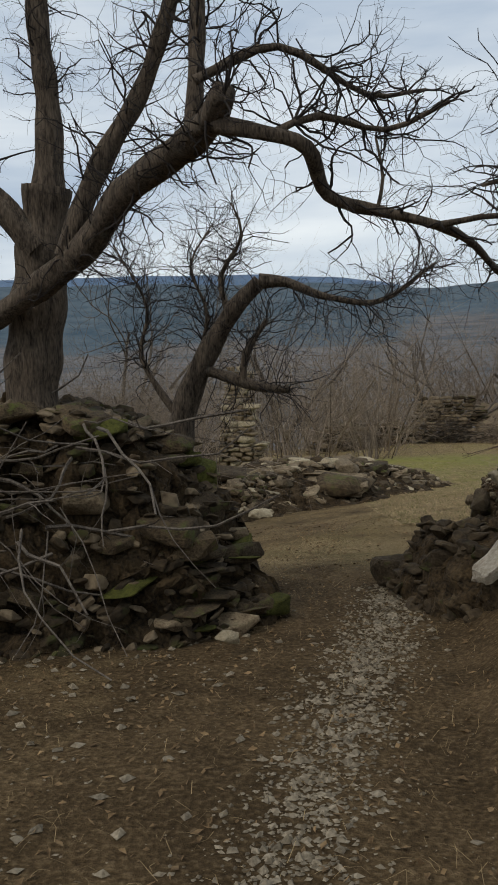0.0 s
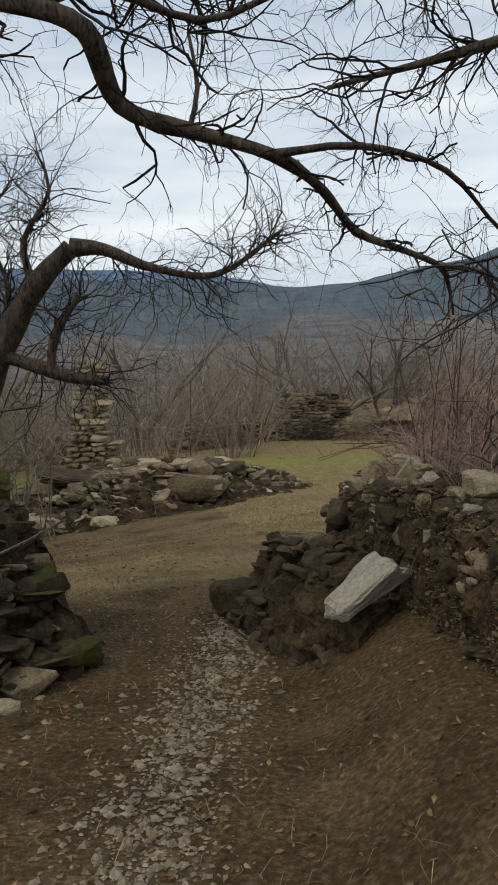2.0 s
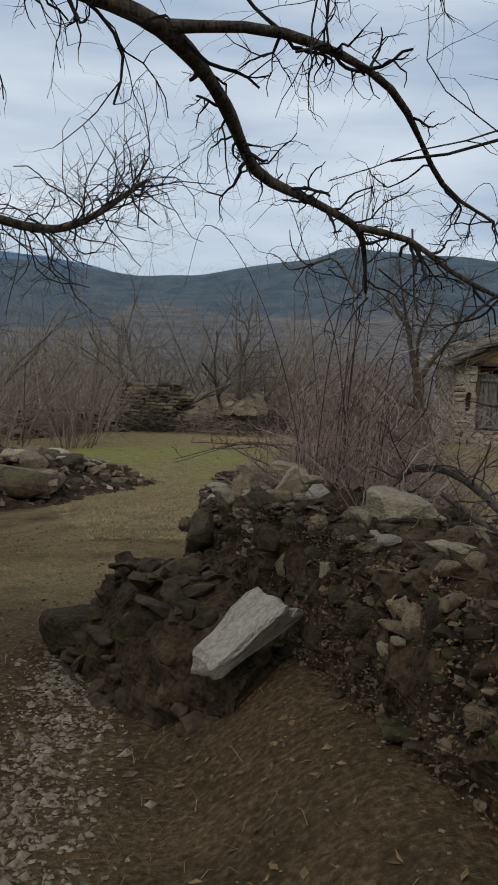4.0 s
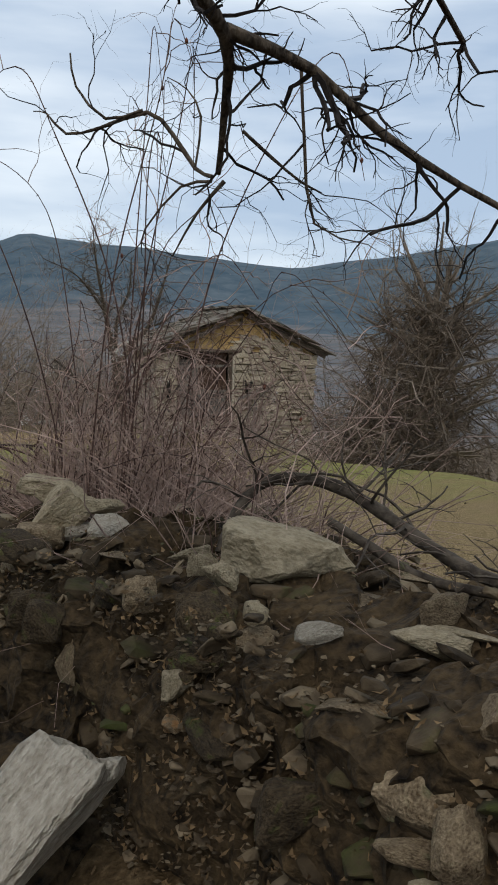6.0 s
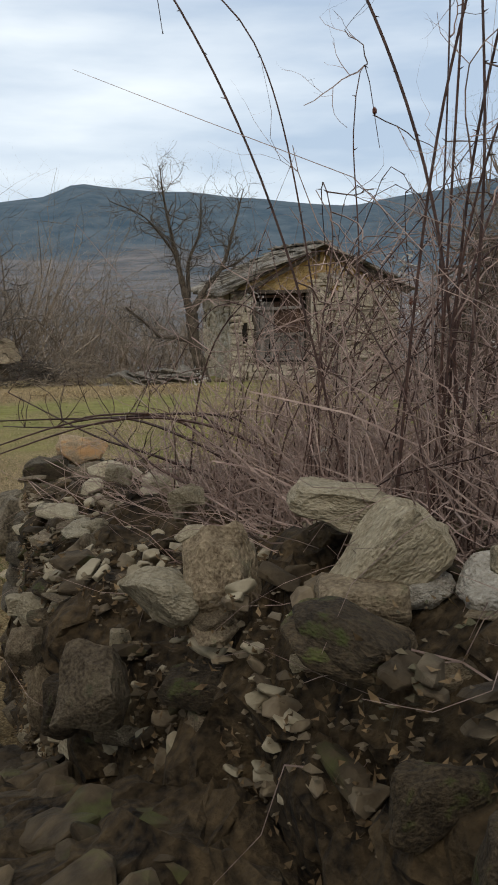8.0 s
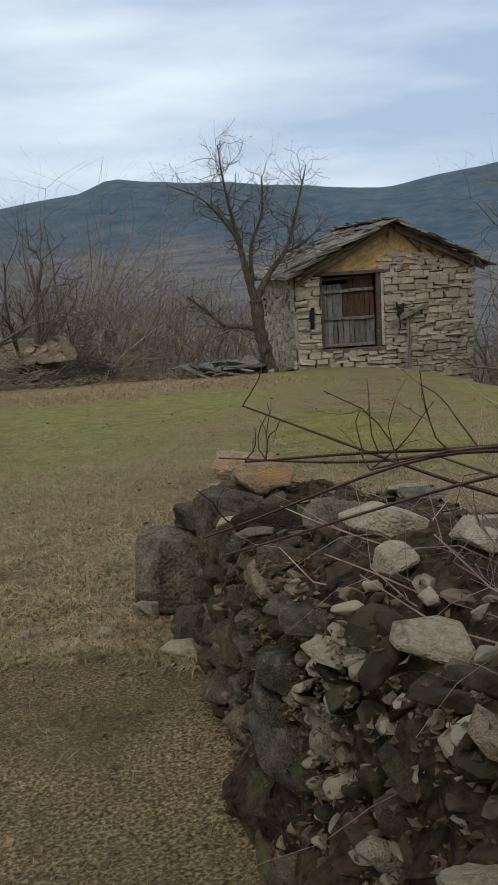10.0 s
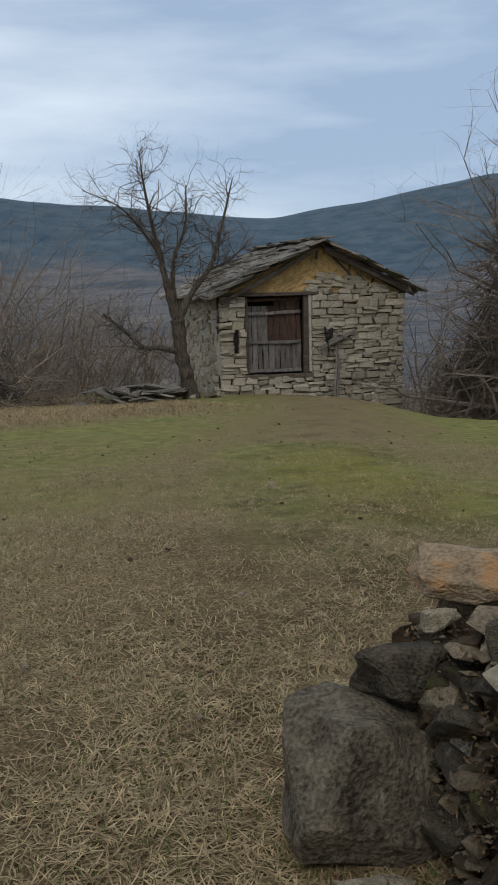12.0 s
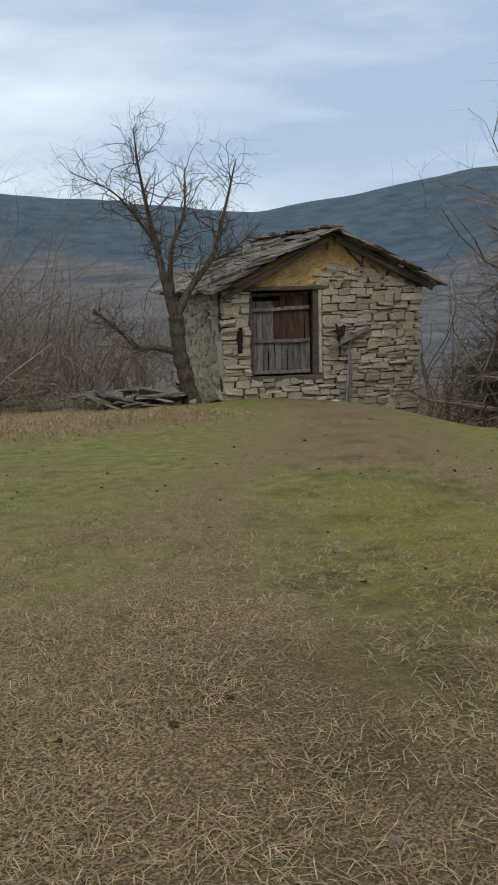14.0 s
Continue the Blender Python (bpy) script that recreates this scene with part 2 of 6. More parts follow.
def add_forest(m):
    """Dark woods over the far hills, tinted blue for painted haze, where the sheet's zone is green, with a ragged edge.
    """
    n, l = m.node_tree.nodes, m.node_tree.links
    b = n["Principled BSDF"]
    fields = b.inputs["Base Color"].links[0].from_socket
    att, sep, tc = n.new("ShaderNodeVertexColor"), n.new("ShaderNodeSeparateColor"), n.new("ShaderNodeTexCoord")
    att.layer_name = "zone"
    l.new(att.outputs[0], sep.inputs[0])
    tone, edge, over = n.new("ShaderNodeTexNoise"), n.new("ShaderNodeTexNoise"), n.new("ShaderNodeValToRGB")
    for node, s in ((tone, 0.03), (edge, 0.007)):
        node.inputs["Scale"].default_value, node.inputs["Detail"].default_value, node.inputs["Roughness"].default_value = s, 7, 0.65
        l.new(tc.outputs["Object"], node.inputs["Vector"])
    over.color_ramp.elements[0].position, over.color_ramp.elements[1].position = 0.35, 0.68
    # Wood tones with the haze mixed in as blue.
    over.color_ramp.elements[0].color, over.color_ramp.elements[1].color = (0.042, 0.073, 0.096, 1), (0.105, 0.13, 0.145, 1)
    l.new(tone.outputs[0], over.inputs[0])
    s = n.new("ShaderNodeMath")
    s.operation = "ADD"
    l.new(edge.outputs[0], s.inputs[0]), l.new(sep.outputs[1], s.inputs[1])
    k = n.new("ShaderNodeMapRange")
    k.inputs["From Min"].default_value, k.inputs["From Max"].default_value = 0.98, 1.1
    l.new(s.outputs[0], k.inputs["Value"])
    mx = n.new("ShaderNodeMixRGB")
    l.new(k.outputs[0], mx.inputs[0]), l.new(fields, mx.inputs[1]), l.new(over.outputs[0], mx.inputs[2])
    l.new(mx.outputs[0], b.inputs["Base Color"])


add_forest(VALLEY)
# Distance haze is painted into this pale blue base colour.
FAR_HAZE = material("hazed_farthest_hill", (0.10, 0.16, 0.24), (0.15, 0.21, 0.30), 0.006, 1.0, 0.0, 0.05)


# ---- the lie of the land ----
def smooth(a, b, v):
    t = np.clip((v - a) / (b - a), 0, 1)
    return t * t * (3 - 2 * t)


AZ = np.radians([-180, -90, -60, -45, -38, -32, -28, -21, -17, -15.2, -14.2, -13.2, -9.3, -5.4, -2.3, 0.7, 4.3, 8.7, 17, 30, 60, 180])
EL = np.radians([5, 6, 7.0, 6.5, 5.3, 4.5, 4.8, 5.5, 5.75, 6.05, 5.85, 5.2, 4.6, 4.0, 3.85, 4.1, 4.5, 4.6, 4.8, 5, 4.5, 5])


def wavy(x, y, s, seed=0.0):
    """A cheap smooth unevenness in -1..1."""
    return (np.sin(x * s + seed + 1.3 * np.sin(y * s * 0.7 + seed)) + np.sin(y * s * 1.13 - seed + 1.1 * np.sin(x * s * 0.9))) / 2


def height(x, y):
    """The ground's height: a field falling to the valley, then the hills."""
    x, y = np.asarray(x, float), np.asarray(y, float)
    z = 0.19 - 0.06 * (np.minimum(y, 42) - 3.1) - 0.018 * np.maximum(x - 2, 0) - 0.09 * np.clip(2 - x, 0, 4) * smooth(9, 15, y)
    z = z - 0.95 * smooth(14.0, 17.8, x) * smooth(18, 28, y) - 0.22 * np.maximum(y - 41, 0)
    edge = np.interp(y, [0, 10, 14.3, 19.3, 30, 36, 44], [6, 7.5, 9.8, 13.4, 18.8, 21, 21])
    z = z - 3.2 * smooth(0, 9, x - edge) - 0.04 * np.maximum(x - edge, 0)
    z = z - 0.32 * smooth(0.2, 3.2, x - 3.0 - 0.72 * (y - 14)) * smooth(16, 23, y)
    z = z + 0.02 * wavy(x, y, 1.7) + 0.012 * wavy(x, y, 4.1, 2.0)
    z = z + 0.33 * smooth(2.05, 2.75, x) * (1 - smooth(5, 7, x)) * smooth(3.5, 6.0, y) * (1 - smooth(8.7, 9.7, y))
    r, az = np.hypot(x - 2, y - 9), np.arctan2(-(x - 2), y - 9)
    top = 1.2 + 1500 * np.tan(np.interp(az, AZ, EL) + 0.0012 * wavy(az * 60, az * 23, 1.0))
    far = np.interp(r, [0, 60, 120, 300, 900], [-5, -7, -13, -14, 12]) + 1.5 * wavy(x, y, 0.02)
    hill = smooth(820, 1500, r)
    far = far * (1 - hill) + top * hill + 8 * wavy(x, y, 0.012) * hill * (1 - hill) * 4
    far = far * (1 - smooth(1500, 3400, r)) + (top - 60) * smooth(1500, 3400, r)
    k = smooth(38, 75, r)
    return z * (1 - k) + far * k


def zof(x, y):
    return float(height(x, y))


# ---- mesh helpers ----
def thing(name, at=(0, 0, 0), label="", category="", group="", kind=""):
    ob = new(name)
    ob.empty_display_size = 0.2
    ob.matrix_basis = Matrix.Translation(at)
    return tagged(ob, label, category, group, kind)


def raw(name, verts, faces, mat, parent=None, label="", flat=True):
    me = bpy.data.meshes.new(name)
    me.from_pydata([tuple(v) for v in verts], [], faces)
    if not flat:
        me.polygons.foreach_set("use_smooth", [True] * len(me.polygons))
    me.materials.append(mat)
    me.update()
    ob = new(name, me)
    if parent:
        ob.parent = parent
    return tagged(ob, label)


class Pile:
    """Collects vertices and faces for one mesh."""

    def __init__(self):
        self.v, self.f = [], []

    def add(self, verts, faces):
        k = len(self.v)
        self.v.extend(verts)
        self.f.extend([tuple(i + k for i in f) for f in faces])

    def tube(self, pts, radii, sides=5):
        pts = np.asarray(pts, float)
        k, n = len(self.v), len(pts)
        way = np.gradient(pts, axis=0)
        way /= np.linalg.norm(way, axis=1)[:, None] + 1e-9
        ref = np.array([0.31, 0.17, 0.93]) if abs(way[:, 2]).mean() < 0.8 else np.array([0.9, 0.3, 0.1])
        a = np.cross(way, ref)
        a /= np.linalg.norm(a, axis=1)[:, None] + 1e-9
        b = np.cross(way, a)
        ang = np.arange(sides) * 2 * np.pi / sides
        ring = a[:, None] * np.cos(ang)[None, :, None] + b[:, None] * np.sin(ang)[None, :, None]
        vs = (pts[:, None] + ring * np.asarray(radii)[:, None, None]).reshape(-1, 3)
        self.v.extend(vs.tolist())
        for i in range(n - 1):
            for j in range(sides):
                q = (j + 1) % sides
                self.f.append((k + i * sides + j, k + i * sides + q, k + (i + 1) * sides + q, k + (i + 1) * sides + j))
        if sides > 3:
            self.f.append(tuple(k + (n - 1) * sides + j for j in range(sides)))

    def bark(self, line, radii, seed, sides=26):
        """A stem with furrowed bark: ridges that run along it, lumps and hollows across it."""
        rise, k = np.concatenate([[0], np.cumsum(np.linalg.norm(np.diff(line, axis=0), axis=1))]), len(self.v)
        self.tube(line, radii, sides)
        for i in range(len(line)):
            for j in range(sides):
                a = j * 2 * math.pi / sides
                ridge = abs(noise.noise(Vector((math.cos(a) * 4.2 + seed, math.sin(a) * 4.2, rise[i] * 1.6))))
                lump = noise.noise(Vector((math.cos(a) * 1.1, math.sin(a) * 1.1 + seed, rise[i] * 3.0)))
                f = 1.06 + 0.16 * lump - 0.28 * max(0.0, 0.28 - ridge)
                c = line[i]
                v = self.v[k + i * sides + j]
                self.v[k + i * sides + j] = [c[q] + (v[q] - c[q]) * f for q in range(3)]

    def box(self, m, sx, sy, sz):
        vs = [m @ Vector((x * sx / 2, y * sy / 2, z * sz / 2)) for x in (-1, 1) for y in (-1, 1) for z in (-1, 1)]
        self.add([tuple(v) for v in vs], [(0, 1, 3, 2), (4, 6, 7, 5), (0, 4, 5, 1), (2, 3, 7, 6), (0, 2, 6, 4), (1, 5, 7, 3)])

    def done(self, name, mat, parent=None, label="", flat=True):
        return raw(name, self.v, self.f, mat, parent, label, flat)


def spline(ctrl, step=0.12):
    """A smooth line through the control points (x, y, z, radius)."""
    c = np.asarray(ctrl, float)
    c = np.vstack([2 * c[0] - c[1], c, 2 * c[-1] - c[-2]])
    out = []
    for i in range(1, len(c) - 2):
        n = max(2, int(np.linalg.norm(c[i + 1, :3] - c[i, :3]) / step))
        t = np.linspace(0, 1, n, endpoint=False)[:, None]
        out.append(0.5 * (2 * c[i] + (c[i + 1] - c[i - 1]) * t + (2 * c[i - 1] - 5 * c[i] + 4 * c[i + 1] - c[i + 2]) * t**2 + (3 * c[i] - c[i - 1] - 3 * c[i + 1] + c[i + 2]) * t**3))
    return np.vstack([*out, c[-2:-1]])


def rock_mesh(name, rng, mat, flat=0.6, n=15, blocky=0.5, worn=False):
    """An angular broken stone about one unit across."""
    bm = bmesh.new()
    for _ in range(n):
        p = np.array([rng.uniform(-1, 1), rng.uniform(-1, 1), rng.uniform(-1, 1)])
        p = p / max(np.abs(p).max() * blocky + np.linalg.norm(p) * (1 - blocky), 1e-3)
        bm.verts.new((p[0] * 0.5, p[1] * 0.5, p[2] * 0.5 * flat))
    r = bmesh.ops.convex_hull(bm, input=bm.verts)
    loose = [v for v in bm.verts if not v.link_faces]
    bmesh.ops.delete(bm, geom=loose, context="VERTS")
    edges = [e for e in bm.edges if len(e.link_faces) == 2 and e.calc_face_angle(0) > 0.45]
    bmesh.ops.bevel(bm, geom=edges, offset=0.035, segments=1, affect="EDGES", clamp_overlap=True)
    if worn:
        bmesh.ops.subdivide_edges(bm, edges=bm.edges, cuts=1, use_grid_fill=True)
        bmesh.ops.triangulate(bm, faces=bm.faces)
        bmesh.ops.subdivide_edges(bm, edges=[e for e in bm.edges if e.calc_length() > 0.12], cuts=1, use_grid_fill=True)
        at = Vector((rng.uniform(0, 50), rng.uniform(0, 50), rng.uniform(0, 50)))
        for v in bm.verts:
            v.co += noise.noise_vector(v.co * 4 + at) * 0.055 + noise.noise_vector(v.co * 11 + at) * 0.022
    me = bpy.data.meshes.new(name)
    bm.to_mesh(me)
    bm.free()
    me.materials.append(mat)
    return me


def hewn_mesh(name, rng, mat, taper=0.5):
    """A split slab one unit long: flat faces, one end drawn to a blunt point, edges chipped."""
    bm = bmesh.new()
    bmesh.ops.create_cube(bm, size=1.0)
    for v in bm.verts:
        if v.co.x < 0:
            v.co.y, v.co.z = v.co.y * taper + 0.12, v.co.z * taper + 0.1
        v.co += Vector((rng.uniform(-0.2, 0.12), rng.uniform(-0.14, 0.12), rng.uniform(-0.16, 0.14)))
    bmesh.ops.bevel(bm, geom=bm.edges, offset=0.09, segments=1, affect="EDGES")
    bmesh.ops.triangulate(bm, faces=bm.faces)
    for _ in range(3):
        bmesh.ops.subdivide_edges(bm, edges=[e for e in bm.edges if e.calc_length() > 0.1], cuts=1, use_grid_fill=True)
        bmesh.ops.triangulate(bm, faces=bm.faces)
    at = Vector((rng.uniform(0, 50), rng.uniform(0, 50), rng.uniform(0, 50)))
    for v in bm.verts:
        v.co += noise.noise_vector(v.co * 3 + at) * 0.07 + noise.noise_vector(v.co * 9 + at) * 0.018 + noise.noise_vector(v.co * 24 + at) * 0.008
    me = bpy.data.meshes.new(name)
    bm.to_mesh(me)
    bm.free()
    me.materials.append(mat)
    return me


RNG = random.Random(7)
ROCKS = {m: [rock_mesh("stone", RNG, m, RNG.uniform(0.5, 0.85), RNG.randint(16, 24), RNG.uniform(0.4, 0.85)) for _ in range(9)] for m in (STONE, PALE, DARK_STONE, RUST_STONE, MOSS, WHITE_STONE, LICHEN)}
SLABS = {m: [rock_mesh("slab", RNG, m, RNG.uniform(0.16, 0.3), RNG.randint(12, 17), RNG.uniform(0.5, 0.9)) for _ in range(7)] for m in (STONE, PALE, DARK_STONE, RUST_STONE, MOSS, LICHEN)}

WORN = {m: [rock_mesh("stone", RNG, m, RNG.uniform(0.6, 0.85), RNG.randint(14, 20), RNG.uniform(0.4, 0.8), True) for _ in range(8)] for m in (STONE, PALE, DARK_STONE, RUST_STONE, WHITE_STONE, MOSS, LICHEN)}


def stone(parent, at, size, rot=(0, 0, 0), mat=None, slab=False, name="stone", pick=None, worn=False):
    """One stone as an object of its own on shared mesh data; size is a number or (x, y, z) factors."""
    pool = (SLABS if slab else WORN if worn else ROCKS)[mat or STONE]
    ob = new(name, pool[(RNG.randrange(len(pool)) if pick is None else pick % len(pool))])
    s = (size,) * 3 if isinstance(size, (int, float)) else size
    ob.matrix_basis = Matrix.LocRotScale(at, Euler([radians(a) for a in rot]), s)
    if parent:
        ob.parent = parent
    return ob


def rock_verts(rng):
    """A tiny eight-faced chip."""
    v = [(rng.uniform(0.6, 1), 0, 0), (-rng.uniform(0.6, 1), 0.1, 0), (0, rng.uniform(0.5, 0.9), 0), (0.1, -rng.uniform(0.5, 0.9), 0), (rng.uniform(-0.3, 0.3), rng.uniform(-0.3, 0.3), rng.uniform(0.3, 0.7)), (0, 0, -0.4)]
    return np.array(v), [(0, 2, 4), (2, 1, 4), (1, 3, 4), (3, 0, 4), (2, 0, 5), (1, 2, 5), (3, 1, 5), (0, 3, 5)]


def chips(name, spots, mat, label, category="gravel"):
    """Many small stones in one mesh; spots: rows of x, y, z, size."""
    p, rng = Pile(), random.Random(len(spots))
    for x, y, z, s in spots:
        v, f = rock_verts(rng)
        a = rng.uniform(0, 6.28)
        c, sn = math.cos(a), math.sin(a)
        v = v * [s, s * rng.uniform(0.6, 1), s * rng.uniform(0.5, 1)]
        v = np.stack([v[:, 0] * c - v[:, 1] * sn + x, v[:, 0] * sn + v[:, 1] * c + y, v[:, 2] + z], 1)
        p.add(v.tolist(), f)
    return tagged(p.done(name, mat), label, category, kind="stuff")


def grow(p, rng, start, way, length, radius, depth, droop=0.0, wild=0.35, kids=(2, 4), sides=(6, 5, 4, 3, 3), shrink=0.62, crook=0.18, up=0.0, seg=0):
    """A branch with its side branches, into the pile p."""
    n = seg or max(3, int(4 + depth * 1.5))
    pts, d = [np.array(start, float)], np.array(way, float) / np.linalg.norm(way)
    for i in range(n):
        d = d + np.array([rng.gauss(0, crook), rng.gauss(0, crook), rng.gauss(0, crook) - droop + up])
        d /= np.linalg.norm(d)
        pts.append(pts[-1] + d * length / n)
    rad = np.linspace(radius, radius * (0.5 if depth else 0.3), n + 1)
    p.tube(pts, rad, sides[min(len(sides) - 1, max(0, len(sides) - 1 - depth))] if depth < len(sides) else sides[0])
    if depth <= 0:
        return
    for _ in range(rng.randint(*kids)):
        i = rng.randint(max(1, n // 3), n)
        w = pts[i] - pts[i - 1]
        w = w / np.linalg.norm(w) + np.array([rng.gauss(0, wild), rng.gauss(0, wild), rng.gauss(0, wild)]) * 1.6
        grow(p, rng, pts[i], w, length * shrink * rng.uniform(0.7, 1.15), rad[i] * rng.uniform(0.5, 0.75), depth - 1, droop, wild, kids, sides, shrink, crook, up, seg)


# ---- ground: one sheet to the horizon ----
def build_ground():
    rings = np.concatenate([np.linspace(0.0, 9, 76), np.linspace(9.2, 32, 100), np.geomspace(32.6, 140, 36), np.geomspace(146, 3400, 84)])
    n = 420
    ang = np.arange(n) * 2 * np.pi / n
    cx, cy = 2.0, 9.0
    xs = (cx + rings[:, None] * np.sin(ang)[None]).ravel()
    ys = (cy + rings[:, None] * np.cos(ang)[None]).ravel()
    zs = height(xs, ys)
    faces = []
    for i in range(len(rings) - 1):
        a, b = i * n, (i + 1) * n
        faces += [(a + j, a + (j + 1) % n, b + (j + 1) % n, b + j) for j in range(n)]
    me = bpy.data.meshes.new("ground")
    me.from_pydata(np.stack([xs, ys, zs], 1).tolist(), [], [f[::-1] for f in faces])
    me.polygons.foreach_set("use_smooth", [True] * len(faces))
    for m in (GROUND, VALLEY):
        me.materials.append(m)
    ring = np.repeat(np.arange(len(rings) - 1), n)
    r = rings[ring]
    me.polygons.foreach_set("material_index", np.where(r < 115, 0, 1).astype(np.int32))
    earth = 1.0 * (1 - smooth(1.0, 1.9, np.abs(xs - 1.65))) * (1 - smooth(9.0, 13.0, ys))
    earth = np.maximum(earth, 0.8 * (1 - smooth(7.5, 15.5, ys)))
    earth = np.maximum(earth, 0.62 * (1 - smooth(1.2, 3.2, np.hypot(xs + 0.2, (ys - 15.5) * 0.5))))
    earth = np.maximum(earth, 0.6 * (1 - smooth(0.8, 2.2, np.hypot(xs - 15.2, (ys - 30.2) * 0.8))))
    turf = smooth(15.0, 24.0, ys + 0.3 * np.abs(xs - 3)) * (1 - smooth(35, 39, ys)) * 0.82 + 0.09
    trail = 1 - smooth(0.2, 3.4, np.abs(xs - (3.0 + (ys - 14) * 0.72)))
    turf = turf * (1 - 0.8 * smooth(26, 29, ys) * (1 - smooth(9.5, 11.5, xs)))
    turf = turf * (1 - 0.85 * trail * smooth(12, 15, ys))
    earth = np.maximum(earth, 0.3 * trail * smooth(12, 15, ys) * (1 - smooth(30, 33, ys)))
    earth = np.maximum(earth, 0.52 * trail * smooth(11, 13, ys) * (1 - smooth(16.5, 20, ys)))
    along = np.clip((ys - 17.4) / 2.8, 0, 1)
    turf = np.maximum(turf, 1.3 * (1 - smooth(0.2, 2.2, np.hypot(xs - 6.2 - 1.1 * along, (ys - 17.4 - 2.8 * along) * 0.8))))
    turf = np.maximum(turf, 1.0 * (1 - smooth(0.1, 1.1, np.hypot(xs - 5.0, (ys - 16.6) * 0.7))))
    dist, turn = np.hypot(xs - cx, ys - cy), np.arctan2(xs - cx, ys - cy)
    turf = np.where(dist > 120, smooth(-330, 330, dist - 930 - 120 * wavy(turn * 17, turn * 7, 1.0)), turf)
    scrub = smooth(37, 42, ys + 0.05 * xs) + smooth(40, 48, np.hypot(xs - cx, ys - cy))
    col = np.stack([earth, turf, np.clip(scrub, 0, 1), np.ones_like(xs)], 1)
    layer = me.color_attributes.new("zone", "FLOAT_COLOR", "POINT")
    layer.data.foreach_set("color", col.astype(np.float32).ravel())
    return tagged(new("ground", me), "sloping earth path and grazed winter field running to the hills", "ground", kind="structure")


build_ground()


def hazed_range():
    """The pale mountain beyond the near ridge, its haze painted on as pale blue."""
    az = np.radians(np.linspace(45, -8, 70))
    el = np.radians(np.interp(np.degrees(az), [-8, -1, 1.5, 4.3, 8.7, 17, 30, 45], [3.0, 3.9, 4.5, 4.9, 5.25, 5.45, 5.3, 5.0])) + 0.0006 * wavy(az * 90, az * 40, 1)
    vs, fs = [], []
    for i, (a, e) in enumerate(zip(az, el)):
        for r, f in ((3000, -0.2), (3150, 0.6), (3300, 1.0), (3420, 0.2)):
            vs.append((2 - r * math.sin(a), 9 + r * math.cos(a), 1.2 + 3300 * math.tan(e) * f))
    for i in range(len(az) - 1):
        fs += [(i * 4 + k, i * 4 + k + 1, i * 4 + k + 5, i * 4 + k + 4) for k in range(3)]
    return tagged(raw("backdrop", vs, fs, FAR_HAZE, flat=False), "mountain range on the far horizon, coloured pale blue for haze", "mountain", kind="structure")


hazed_range()

# ---- the dry-stone wall beside the path ----
SPINE = spline([(4.3, 4.2, 0.80, 0.5), (3.75, 5.9, 0.80, 0.5), (3.42, 7.2, 0.78, 0.48), (3.27, 8.2, 0.72, 0.46), (3.13, 9.0, 0.71, 0.44), (2.98, 9.7, 0.66, 0.42), (2.9, 10.5, 0.5, 0.42), (3.12, 11.8, 0.34, 0.42), (3.45, 13.0, 0.14, 0.42), (3.66, 13.8, 0.0, 0.36)], 0.1)


def wall_frame(i):
    """At a step of the wall's line: the middle of its top, its run, the way across it (away from the path), and half its width."""
    i = max(1, min(len(SPINE) - 2, i))
    run = Vector((*(SPINE[i + 1, :2] - SPINE[i - 1, :2]), 0)).normalized()
    return Vector(SPINE[i, :3]), run, Vector((run.y, -run.x, 0)), SPINE[i, 3]


def build_core(name, spine, mat, lean=0.34, rough=0.1, seed=1, foot=0.15):
    """An uneven bank of earth and rubble along a line: toe, face, top, back."""
    noise.seed_set(seed)
    prof = [(-1.0 - lean * 1.6, 0.0), (-1.0 - lean, 0.12), (-1.0 - lean * 0.7, 0.35), (-1.0 - lean * 0.4, 0.6), (-0.95, 0.82), (-0.75, 0.95), (-0.3, 1.0), (0.3, 1.0), (0.8, 0.9), (1.2, 0.5), (1.6, 0.0)]
    way = np.array(prof)
    fine = np.linspace(0, len(prof) - 1, 61)
    prof = list(zip(np.interp(fine, np.arange(len(way)), way[:, 0]), np.interp(fine, np.arange(len(way)), way[:, 1])))
    spine = np.stack([np.interp(np.linspace(0, len(spine) - 1, 4 * len(spine)), np.arange(len(spine)), c) for c in spine.T], 1)
    vs, fs, k = [], [], len(prof)
    for i in range(len(spine)):
        j = max(1, min(len(spine) - 2, i))
        run = Vector((*(spine[j + 1, :2] - spine[j - 1, :2]), 0)).normalized()
        across = Vector((run.y, -run.x, 0))
        x, y, top, half = spine[i]
        for u, v in prof:
            p = Vector((x, y, 0)) + across * (u * half)
            base = zof(p.x, p.y) - foot * 0.4
            q = Vector((p.x, p.y, base + v * (top - base)))
            d = noise.noise_vector(q * 2.6) * rough + noise.noise_vector(q * 7.0) * rough * 0.7 + noise.noise_vector(q * 19.0) * rough * 0.3 + noise.noise_vector(q * 47.0) * rough * 0.14
            vs.append(q + d * (0.4 if v < 0.05 else 1))
    for i in range(len(spine) - 1):
        fs += [(i * k + a, (i + 1) * k + a, (i + 1) * k + a + 1, i * k + a + 1) for a in range(k - 1)]
    fs += [tuple(range(k)), tuple((len(spine) - 1) * k + a for a in reversed(range(k)))]
    return raw(name, vs, fs, mat)


field_wall = thing("dry_stone_wall", (3, 9, 0), "collapsing dry-stone wall of grey limestone and earth beside the path", "stone wall")
core = build_core("wall_core", SPINE, RUBBLE, 0.14, 0.1)
core.parent, core.matrix_parent_inverse = field_wall, Matrix.Translation((-3, -9, 0))


